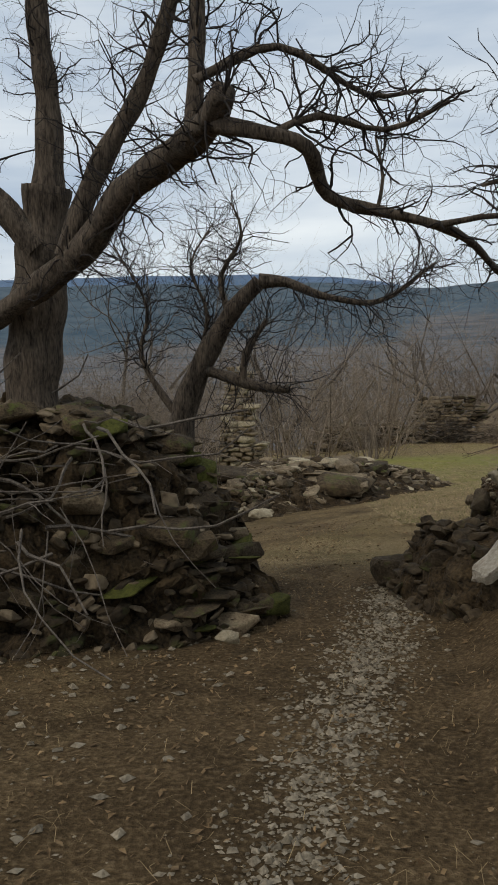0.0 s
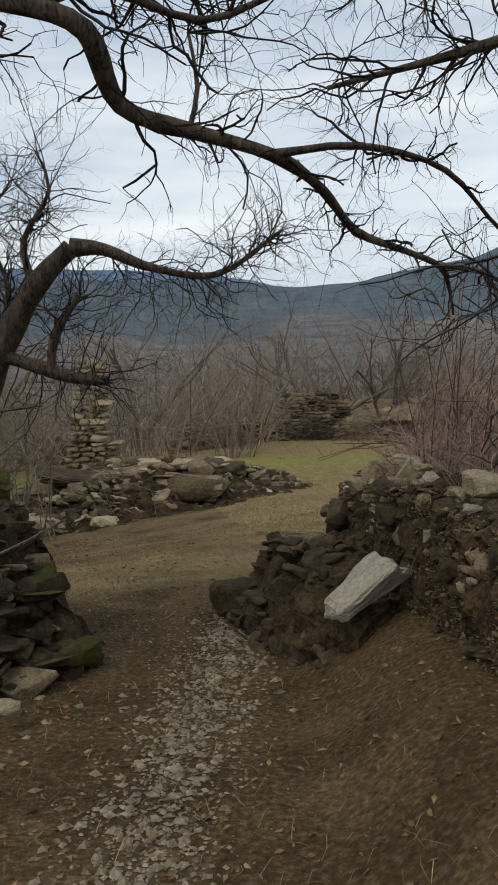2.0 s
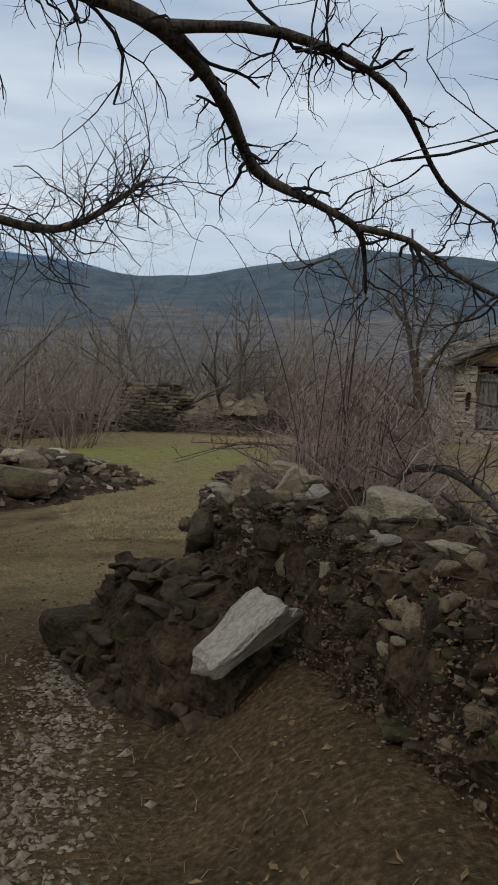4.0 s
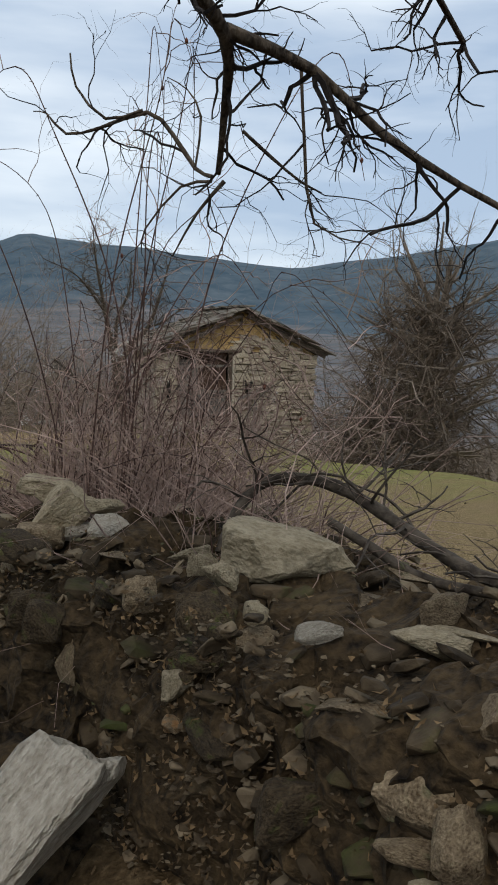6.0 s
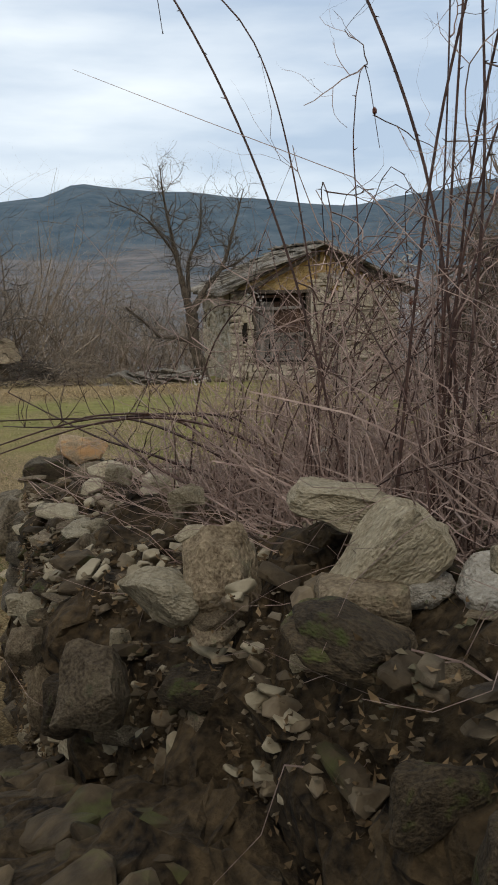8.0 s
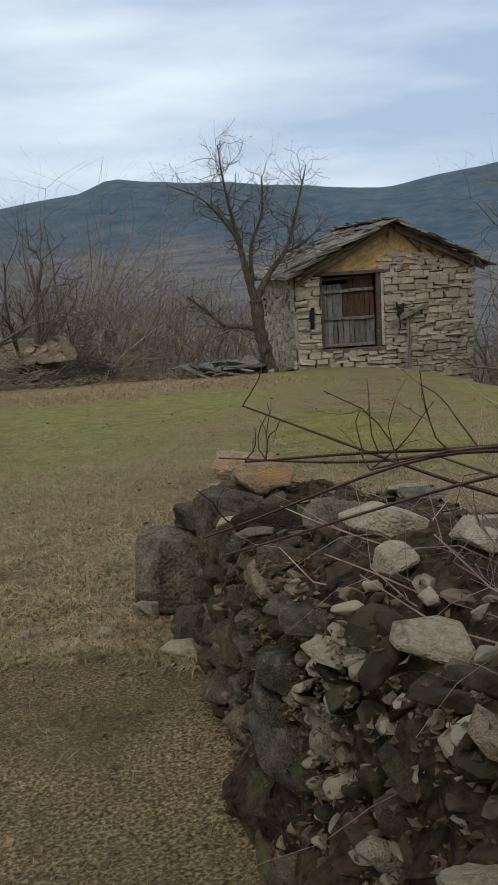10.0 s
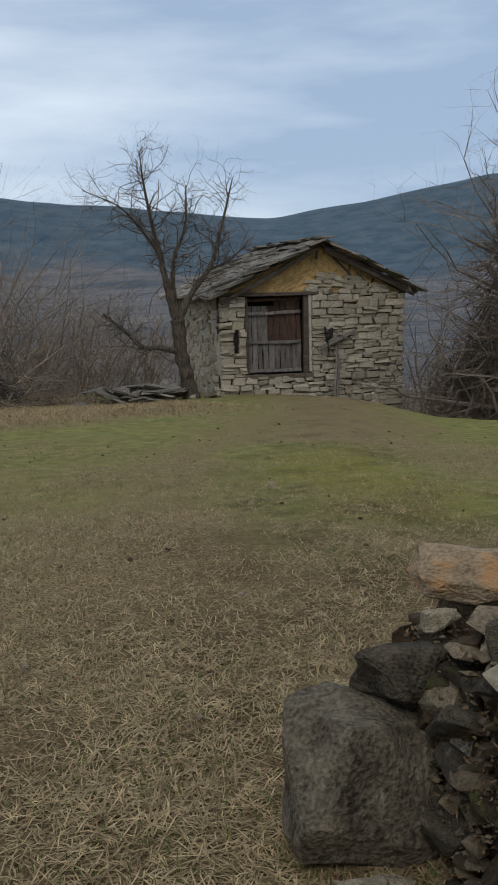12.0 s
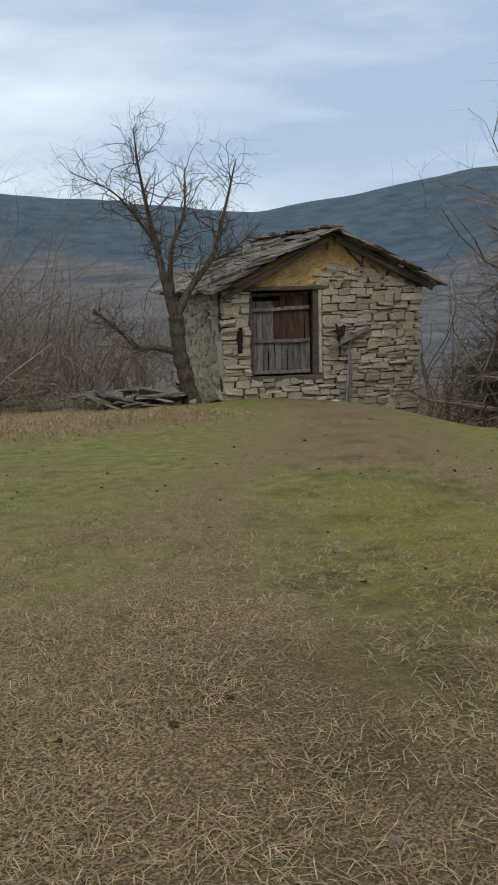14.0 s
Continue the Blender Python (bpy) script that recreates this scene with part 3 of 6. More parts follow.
def on_wall(i, u, v):
    """A place on the wall's skin at step i: u across (-1 the path's side), v up."""
    top, run, across, half = wall_frame(i)
    p = top + across * (u * half)
    base = zof(p.x, p.y)
    return Vector((p.x, p.y, base + v * (top.z - base)))


def face_stones(count, lo, hi, sizes, mats, seed):
    """Stones bedded in the face towards the path."""
    rng = random.Random(seed)
    for _ in range(count):
        i, v = rng.uniform(lo, hi), rng.uniform(0.02, 1.0) ** 0.8
        u = -1.16 + 0.2 * min(1, v * 1.05)
        p = on_wall(int(i), u, v) + wall_frame(int(i))[1] * rng.uniform(-0.05, 0.05)
        _, run, across, _ = wall_frame(int(i))
        yaw = math.degrees(math.atan2(run.y, run.x))
        s = rng.uniform(*sizes)
        ob = stone(None, p, (s * rng.uniform(0.9, 1.6), s * rng.uniform(0.6, 1), s * rng.uniform(0.5, 1.0)), (rng.gauss(0, 14), rng.gauss(0, 9), yaw + rng.gauss(0, 15)), rng.choice(mats), rng.random() < 0.22)
        ob.parent, ob.matrix_parent_inverse = field_wall, Matrix.Translation((-3, -9, 0))


def top_stones(count, lo, hi, sizes, mats, seed):
    rng = random.Random(seed)
    for _ in range(count):
        i = rng.uniform(lo, hi)
        u = rng.uniform(-1.0, 0.8)
        p = on_wall(int(i), u, 1.0) + Vector((0, 0, rng.uniform(-0.02, 0.04)))
        s = rng.uniform(*sizes)
        ob = stone(None, p, (s * rng.uniform(0.9, 1.5), s, s * rng.uniform(0.6, 1)), (rng.gauss(0, 10), rng.gauss(0, 10), rng.uniform(0, 360)), rng.choice(mats), rng.random() < 0.5)
        ob.parent, ob.matrix_parent_inverse = field_wall, Matrix.Translation((-3, -9, 0))


N = len(SPINE)
face_stones(46, 10, N - 3, (0.07, 0.15), (STONE, DARK_STONE, DARK_STONE, DARK_STONE), 11)
face_stones(14, 20, N - 3, (0.08, 0.15), (DARK_STONE, DARK_STONE, STONE), 12)
face_stones(40, int(N * 0.55), N - 2, (0.07, 0.16), (STONE, STONE, DARK_STONE, PALE), 13)
face_stones(60, N - 24, N - 2, (0.1, 0.22), (LICHEN, LICHEN, STONE, DARK_STONE), 15)
top_stones(16, N - 24, N - 2, (0.12, 0.24), (LICHEN, STONE, PALE), 16)
top_stones(40, 12, N - 3, (0.08, 0.17), (STONE, STONE, DARK_STONE, PALE), 14)


# rubble slumped at the foot of the wall
BANK = spline([(2.62, 8.6, 0.15, 0.2), (2.42, 9.1, 0.32, 0.28), (2.3, 9.6, 0.32, 0.34), (2.3, 10.1, 0.1, 0.28), (2.42, 10.7, -0.15, 0.2)], 0.1)
bank = build_core("rubble_bank", BANK, RUBBLE, 0.6, 0.08, 9)
tagged(bank, "bank of dark earth and rubble slumped at the wall's foot", "rubble", kind="stuff")


def key_stones(rows, mat, seed, flat=0.68):
    """Stones that stand out in the wall: place of the front, width, height, the way it faces in degrees, and its lean."""
    rng = random.Random(seed)
    for x, y, z, w, h, face, lean_by in rows:
        d = min(w, h) * rng.uniform(0.75, 1.0)
        c, sn = math.cos(radians(face)), math.sin(radians(face))
        ob = stone(None, (x - sn * d * 0.18, y + c * d * 0.18, z), (w * 1.1, d, h / flat), (rng.gauss(0, 5), lean_by, face + rng.gauss(0, 8)), mat, worn=True)
        ob.parent, ob.matrix_parent_inverse = field_wall, Matrix.Translation((-3, -9, 0))


key_stones([(2.4, 9.95, 0.33, 0.16, 0.13, -21, -2), (2.86, 12.2, 0.34, 0.2, 0.08, -21, -8), (2.74, 11.9, 0.27, 0.22, 0.18, -21, 1)], DARK_STONE, 1)
key_stones([(2.83, 8.51, 0.64, 0.129, 0.199, -33, -8), (2.58, 8.91, 0.58, 0.12, 0.12, -33, -2), (2.87, 7.62, 0.62, 0.12, 0.15, -24, -11), (2.6, 9.05, 0.57, 0.135, 0.099, -25, -2)], DARK_STONE, 4)
key_stones([(2.76, 8.04, 0.5, 0.156, 0.108, -24, 4)], DARK_STONE, 7)
key_stones([(3.37, 13.42, 0.13, 0.18, 0.065, -31, 6), (2.75, 13.3, -0.3, 0.115, 0.092, -31, -5), (2.94, 13.42, -0.45, 0.11, 0.093, -31, 10), (2.61, 13.5, -0.46, 0.079, 0.099, -31, 3), (2.81, 13.07, -0.43, 0.18, 0.105, -31, -2), (3.22, 13.58, 0.09, 0.1, 0.075, -31, 1)], PALE, 10)
key_stones([(2.47, 10.58, 0.3, 0.135, 0.098, -21, 13), (2.63, 10.59, 0.51, 0.072, 0.066, -21, -12), (2.58, 10.83, 0.45, 0.115, 0.047, -21, -9), (2.88, 10.76, 0.57, 0.108, 0.067, -21, 0), (2.74, 10.2, 0.65, 0.06, 0.09, -21, -8), (2.68, 9.98, 0.64, 0.085, 0.06, -21, -6), (2.69, 10.11, 0.5, 0.077, 0.068, -21, 4), (2.5, 9.96, 0.45, 0.043, 0.069, -21, 7), (2.32, 11.28, -0.31, 0.089, 0.054, -21, 4), (2.38, 11.12, -0.3, 0.068, 0.136, -21, -2), (2.45, 10.72, -0.12, 0.086, 0.043, -21, 11)], PALE, 13)
key_stones([(2.83, 9.16, 0.8, 0.114, 0.051, -33, 0), (2.66, 9.45, 0.58, 0.072, 0.039, -33, 4), (3.08, 9.04, 0.65, 0.102, 0.048, -33, 3), (2.91, 8.71, 0.74, 0.067, 0.062, -33, 8), (2.89, 8.59, 0.74, 0.09, 0.072, -33, 4), (2.92, 8.47, 0.69, 0.057, 0.052, -33, 14), (2.74, 8.47, 0.56, 0.063, 0.084, -33, 1), (2.74, 7.77, 0.51, 0.032, 0.042, -24, -14), (2.78, 7.75, 0.54, 0.047, 0.026, -24, 2), (3.05, 8.06, 0.74, 0.15, 0.062, -24, 12), (2.98, 8.93, 0.7, 0.12, 0.048, -24, -18), (2.45, 10.64, 0.31, 0.129, 0.08, -25, 0)], PALE, 16)
key_stones([(2.72, 10.14, 0.69, 0.08, 0.06, -25, -4), (2.69, 9.44, 0.58, 0.082, 0.046, -25, -7), (2.75, 10.75, 0.62, 0.08, 0.06, -25, 10)], PALE, 28)
key_stones([(3.25, 13.14, 0.23, 0.257, 0.151, -31, 0)], RUST_STONE, 19)
key_stones([(2.73, 8.46, 0.49, 0.051, 0.043, -33, -6)], RUST_STONE, 22)
key_stones([(3.19, 13.27, 0.13, 0.203, 0.125, -31, -5), (3.12, 13.44, -0.08, 0.075, 0.108, -31, 3), (3.02, 12.96, 0.07, 0.302, 0.33, -31, -5), (2.98, 13.07, -0.34, 0.411, 0.198, -31, -9), (3.13, 13.53, -0.43, 0.198, 0.216, -31, 12), (2.9, 12.78, -0.24, 0.108, 0.148, -31, 6), (2.99, 12.96, -0.14, 0.255, 0.099, -31, 2), (3.15, 13.37, 0.0, 0.097, 0.097, -31, -12)], LICHEN, 25)
key_stones([(2.58, 10.46, 0.45, 0.149, 0.103, -21, -6), (2.38, 10.17, 0.26, 0.071, 0.142, -21, 1), (2.35, 10.19, 0.38, 0.078, 0.078, -21, 12)], STONE, 28)
key_stones([(2.76, 9.21, 0.63, 0.072, 0.042, -33, -4), (2.88, 8.4, 0.66, 0.075, 0.05, -33, -7), (2.64, 8.88, 0.49, 0.062, 0.113, -33, 2), (2.82, 7.82, 0.63, 0.118, 0.118, -24, 5), (2.79, 7.78, 0.57, 0.117, 0.042, -24, 20), (2.82, 7.72, 0.6, 0.078, 0.093, -24, 8), (2.92, 7.75, 0.75, 0.089, 0.073, -24, -6), (3.11, 8.11, 0.78, 0.103, 0.051, -24, -2), (2.75, 8.69, 0.69, 0.076, 0.076, -24, 3), (3.0, 7.74, 0.78, 0.074, 0.064, -24, -3), (2.6, 9.66, 0.66, 0.13, 0.16, -25, -8), (2.58, 10.51, 0.48, 0.136, 0.136, -25, -6)], STONE, 31)
key_stones([(2.52, 9.95, 0.43, 0.071, 0.042, -25, 1), (2.76, 9.21, 0.64, 0.082, 0.033, -25, -7)], STONE, 43)
key_stones([(3.15, 13.4, -0.14, 0.12, 0.087, -31, -5)], WHITE_STONE, 34)
key_stones([(2.88, 8.17, 0.75, 0.087, 0.044, -24, -5), (2.58, 9.99, 0.42, 0.049, 0.027, -25, 17)], WHITE_STONE, 37)

def wall_chips():
    rng, spots = random.Random(21), []
    for _ in range(8000):
        i, v = rng.uniform(8, N - 2), rng.uniform(0, 1.0)
        p = on_wall(int(i), -1.2 + 0.2 * min(1, v * 1.05) + rng.uniform(-0.03, 0.05), v) + wall_frame(int(i))[1] * rng.uniform(-0.06, 0.06)
        spots.append((p.x, p.y, p.z, rng.uniform(0.004, 0.013) if rng.random() < 0.9 else rng.uniform(0.013, 0.026)))
    for _ in range(1400):
        i = rng.uniform(8, N - 2)
        p = on_wall(int(i), rng.uniform(-0.95, 0.9), 1.0)
        spots.append((p.x, p.y, p.z, rng.uniform(0.004, 0.014)))
    return chips("rubble", spots, STONE, "small grey rubble and grit lodged in the old wall", "rubble")


wall_chips()


def wall_litter():
    """Dead leaves, bark and crumbs of earth lodged in the face and on the top."""
    rng, p = random.Random(23), Pile()
    for _ in range(10000):
        i, v = int(rng.uniform(8, N - 2)), 1.0 if rng.random() < 0.22 else rng.uniform(0.0, 1.0)
        u = rng.uniform(-0.98, 0.7) if v == 1.0 else -1.21 + 0.2 * min(1, v * 1.05) + rng.uniform(-0.04, 0.03)
        q = on_wall(i, u, v) + wall_frame(i)[1] * rng.uniform(-0.06, 0.06) + Vector((0, 0, 0.008))
        m = Matrix.LocRotScale(q, Euler((rng.gauss(0, 0.6), rng.gauss(0, 0.6), rng.uniform(0, 6.28))), (1, 1, 1))
        l, w, c = rng.uniform(0.004, 0.015), rng.uniform(0.002, 0.006), rng.uniform(0.002, 0.01)
        p.add([tuple(m @ Vector(k)) for k in ((-l, 0, c), (0, -w, 0), (l, 0, c), (0, w, 0.3 * c))], [(0, 1, 3), (1, 2, 3)])
    return tagged(p.done("leaf_litter", LEAF), "dead leaves and crumbs of bark lodged in the old wall", "leaves", kind="stuff")


wall_litter()


def joined_stones(name, spots, mat, label):
    """Many stones of fist size in one mesh; spots: rows of place, sizes, turn."""
    p = Pile()
    for at, size, rot in spots:
        me = RNG.choice(ROCKS[mat])
        m = Matrix.LocRotScale(at, Euler([radians(a) for a in rot]), size)
        p.add([tuple(m @ v.co) for v in me.vertices], [tuple(f.vertices) for f in me.polygons])
    return tagged(p.done(name, mat), label, "rubble", kind="stuff")


def fist_stones(seed, count, mat, lo, hi, label, first=8, last=2):
    rng, spots = random.Random(seed), []
    for _ in range(count):
        i = int(rng.uniform(first, N - last))
        on_top = rng.random() < 0.3
        v = 1.0 if on_top else rng.uniform(0, 1.0)
        u = rng.uniform(-0.98, 0.7) if on_top else -1.17 + 0.2 * min(1, v * 1.05)
        p = on_wall(i, u, v) + wall_frame(i)[1] * rng.uniform(-0.06, 0.06)
        s = rng.uniform(lo, hi)
        spots.append((p, (s * rng.uniform(0.9, 1.6), s * rng.uniform(0.7, 1.1), s * rng.uniform(0.5, 1)), (rng.gauss(0, 20), rng.gauss(0, 20), rng.uniform(0, 360))))
    joined_stones("rubble", spots, mat, label)


def heap_rubble(seed, count, mat, spine, label):
    rng, spots = random.Random(seed), []
    for _ in range(count):
        i = rng.randint(1, len(spine) - 2)
        run = Vector((*(spine[i + 1, :2] - spine[i - 1, :2]), 0)).normalized()
        u, x, y, top, half = rng.uniform(-1.75, 0.3), *spine[i]
        p = Vector((x, y, 0)) + Vector((run.y, -run.x, 0)) * (u * half)
        base = zof(p.x, p.y)
        p.z = base + max(0.0, 1.0 if u > -0.95 else 1 - (-0.95 - u) / 0.72) * (top - base)
        s = rng.uniform(0.03, 0.13)
        spots.append((p, (s * rng.uniform(0.9, 1.7), s, s * rng.uniform(0.5, 1)), (rng.gauss(0, 20), rng.gauss(0, 20), rng.uniform(0, 360))))
    joined_stones("rubble", spots, mat, label)


fist_stones(301, 650, STONE, 0.02, 0.06, "grey fist-sized rubble packed between the wall's stones")
fist_stones(302, 620, DARK_STONE, 0.03, 0.09, "dark earthy rubble packed between the wall's stones")
MIDDLE = int(np.argmin(np.abs(SPINE[:, 1] - 9.5)))
fist_stones(303, 420, PALE, 0.018, 0.06, "pale broken rubble spilling from the wall's lower end", MIDDLE, N - int(np.argmin(np.abs(SPINE[:, 1] - 11.6))))


# ---- the heap and broken wall under the big tree ----
HEAP = spline([(0.98, 8.65, -0.1, 0.22), (0.75, 8.75, 0.2, 0.36), (0.5, 8.8, 0.72, 0.5), (0.2, 8.85, 1.1, 0.58), (-0.3, 8.85, 1.27, 0.65), (-1.2, 8.6, 1.3, 0.7), (-2.6, 7.9, 1.25, 0.75), (-4.2, 7.2, 1.2, 0.8)], 0.1)
heap = thing("rubble_heap", (-1.5, 8.4, 0), "mossy heap of fallen wall stones and dead sticks under the tree", "stone heap")
heap_core = build_core("heap_core", HEAP, RUBBLE, 0.5, 0.13, 5)
heap_core.parent, heap_core.matrix_parent_inverse = heap, Matrix.Translation((1.5, -8.4, 0))


def dress(parent, origin, spine, count, sizes, mats, seed, steep=1.0):
    rng = random.Random(seed)
    n = len(spine)
    for _ in range(count):
        i = rng.randint(1, n - 2)
        run = Vector((*(spine[i + 1, :2] - spine[i - 1, :2]), 0)).normalized()
        across = Vector((run.y, -run.x, 0))
        u, x, y, top, half = rng.uniform(-1.55, 0.4), *spine[i]
        v = 1.0 if u > -0.9 else 1.0 - (-0.9 - u) / 0.65
        p = Vector((x, y, 0)) + across * (u * half)
        base = zof(p.x, p.y)
        p.z = base + max(0.02, v) * (top - base)
        s = rng.uniform(*sizes)
        ob = stone(None, p - Vector((0, 0, s * 0.1)), (s * rng.uniform(0.9, 1.5), s, s * rng.uniform(0.6, 1.1)), (rng.gauss(0, 11), rng.gauss(0, 11), rng.uniform(0, 360)), rng.choice(mats), rng.random() < 0.3)
        ob.parent, ob.matrix_parent_inverse = parent, Matrix.Translation(-Vector(origin))


dress(heap, (-1.5, 8.4, 0), HEAP, 230, (0.1, 0.34), (DARK_STONE, DARK_STONE, STONE, DARK_STONE, MOSS), 31)

heap_rubble(314, 210, DARK_STONE, BANK, "broken stones over the slumped bank")
heap_rubble(311, 800, DARK_STONE, HEAP, "dark mossy rubble filling the heap under the tree")
heap_rubble(312, 300, STONE, HEAP, "grey broken stones over the heap under the tree")

# ---- the stone pile across the path ----
PILE = spline([(-1.9, 16.6, -0.75, 1.0), (-1.0, 17.2, -0.35, 1.0), (0.0, 17.8, -0.2, 1.0), (1.0, 18.6, -0.35, 0.9), (1.7, 19.6, -0.7, 0.7)], 0.15)[::-1]
pile = thing("stone_pile", (0, 17.6, -0.8), "low pile of tumbled grey slabs and pale stones on bare earth", "stone pile")
pc = build_core("pile_core", PILE, RUBBLE, 0.7, 0.1, 8)
pc.parent, pc.matrix_parent_inverse = pile, Matrix.Translation((0, -17.6, 0.8))
dress(pile, (0, 17.6, -0.8), PILE, 230, (0.12, 0.4), (STONE, STONE, PALE, DARK_STONE), 41)
for x, y, s, m, pk in ((-1.0, 15.9, (0.75, 0.5, 0.9), PALE, 1), (-0.1, 16.3, (1.0, 0.7, 1.2), STONE, 2), (0.7, 16.9, (1.5, 0.9, 1.3), DARK_STONE, 3), (-0.6, 16.6, (0.8, 0.6, 1.0), DARK_STONE, 4), (0.3, 17.4, (1.1, 0.6, 1.2), STONE, 5)):
    ob = stone(None, (x, y, zof(x, y) + 0.12 + (y - 15.9) * 0.22), s, (18, RNG.uniform(-10, 10), RNG.uniform(-30, 30)), m, True, pick=pk)
    ob.parent, ob.matrix_parent_inverse = pile, Matrix.Translation((0, -17.6, 0.8))


for x, y, lift, w, turn, m in ((-1.75, 16.1, 0.12, 0.55, 20, STONE), (-0.75, 15.95, 0.1, 0.5, -30, PALE), (-0.3, 16.35, 0.3, 0.42, 35, PALE), (0.25, 16.5, 0.2, 0.75, -8, STONE), (0.75, 16.75, 0.28, 0.95, 6, STONE), (-0.9, 16.9, 0.6, 0.8, 24, DARK_STONE), (-0.1, 17.1, 0.55, 0.5, -20, STONE), (0.5, 17.5, 0.55, 0.6, 14, DARK_STONE), (1.2, 17.9, 0.4, 0.7, -12, DARK_STONE), (1.5, 18.6, 0.3, 0.6, 20, STONE), (-1.5, 17.0, 0.45, 0.6, -15, STONE)):
    ob = new("slab", hewn_mesh("slab", random.Random(int(w * 900 + turn)), m, 0.75))
    ob.matrix_basis = Matrix.LocRotScale((x, y, zof(x, y) + lift), Euler((radians(14), radians(turn * 0.4), radians(turn))), (w, w * 0.62, w * 0.26))
    ob.parent, ob.matrix_parent_inverse = pile, Matrix.Translation((0, -17.6, 0.8))
heap_rubble(313, 500, STONE, PILE, "grey broken stones filling the low pile")

# ---- the ruined pier and the low ruin behind the field ----
def coursed(parent, x, y, w, d, h, taper, stone_h, mats, seed, yaw=0.0):
    """A stump of walling laid in courses of flat stones."""
    rng, z, base = random.Random(seed), 0.0, zof(x, y) - 0.05
    while z < h:
        hh = stone_h * rng.uniform(0.7, 1.25)
        k = 1 - taper * (z / h)
        u = -w * k / 2
        while u < w * k / 2:
            l = rng.uniform(1.4, 3.2) * stone_h
            for side in (-1, 1):
                c, s = math.cos(radians(yaw)), math.sin(radians(yaw))
                px, py = u + l / 2, side * d * k / 4
                stone(parent, (px * c - py * s, px * s + py * c, z + hh / 2), (l * 1.08, d * k / 2 * 1.1, hh / 0.22 * 0.95), (rng.gauss(0, 3), rng.gauss(0, 3), yaw + rng.gauss(0, 5)), rng.choice(mats), True)
            u += l
        z += hh * 0.92
    return base


pier = thing("ruined_pier", (-2.35, 25.0, zof(-2.35, 25.0) - 0.05), "ruined tapering pier of pale stacked field stones", "ruin")
coursed(pier, -2.35, 25.0, 1.25, 0.8, 2.9, 0.72, 0.14, (PALE, STONE, STONE), 51)
for k, (x, y, w, h, yw) in enumerate(((0.3, 35.5, 4.2, 0.9, 8), (3.3, 36.8, 3.0, 1.7, -6), (-5.8, 31.0, 3.6, 0.8, 12))):
    ruin = thing("ruined_wall", (x, y, zof(x, y) - 0.05), "low ruined wall of loose grey stones at the field's edge", "ruin", "ruined walls")
    coursed(ruin, x, y, w, 0.7, h, 0.35, 0.16, (STONE, DARK_STONE, STONE), 60 + k, yw)
shed = thing("fallen_roof", (6.4, 39.6, zof(6.4, 39.6)), "fallen stone-slate roof of a collapsed shed", "ruin")
for r in range(5):
    for c in range(8):
        stone(shed, (-1.6 + c * 0.42 + RNG.uniform(-0.05, 0.05), -0.5 + r * 0.3, 0.75 + r * 0.14), (0.62, 0.55, 0.35), (25, RNG.gauss(0, 5), RNG.gauss(0, 14)), STONE, True, "slate")
stone(shed, (0, 0.2, 0.3), (3.6, 1.6, 1.6), (0, 0, 0), DARK_STONE, False, "rubble_core", 3)


# ---- the barn ----
BARN_YAW = math.degrees(math.atan2(-1.24, 5.11))
BW, BD, BH = 5.26, 5.5, 2.75
barn = thing("stone_barn", (12.97, 32.52, -1.8), "old stone barn with clay gable, plank door and slate roof", "barn")
barn.matrix_basis = pose(12.97, 32.52, -1.8, 0, 0, BARN_YAW)
# Local axes: x along the front, y into the barn, z up from the front's left foot.
APEX_X, APEX_Z, EAVE_Z = 2.76, 3.93, 2.62
DOOR = (0.72, 2.42, 0.55, 2.7)
FALL = -0.75


def foot(x):
    """The ground along the barn's front falls to its far corner."""
    return FALL * float(smooth(2.2, 5.2, x)) - 0.25


def barn_box(name, mat, x0, x1, y0, y1, z0, z1, label=""):
    p = Pile()
    p.box(Matrix.Translation(((x0 + x1) / 2, (y0 + y1) / 2, (z0 + z1) / 2)), x1 - x0, y1 - y0, z1 - z0)
    return p.done(name, mat, barn, label)


barn_box("wall_front", MORTAR, 0.04, DOOR[0], 0.05, 0.55, -0.8, EAVE_Z)
barn_box("wall_front", MORTAR, DOOR[1], BW - 0.04, 0.05, 0.55, -1.2, EAVE_Z)
barn_box("wall_front", MORTAR, DOOR[0], DOOR[1], 0.05, 0.55, -0.8, DOOR[2] - 0.05)
barn_box("wall_back", MORTAR, 0.04, BW - 0.04, BD - 0.5, BD, -2, EAVE_Z)
barn_box("wall_right", MORTAR, BW - 0.55, BW - 0.04, 0.55, BD - 0.5, -2, EAVE_Z)


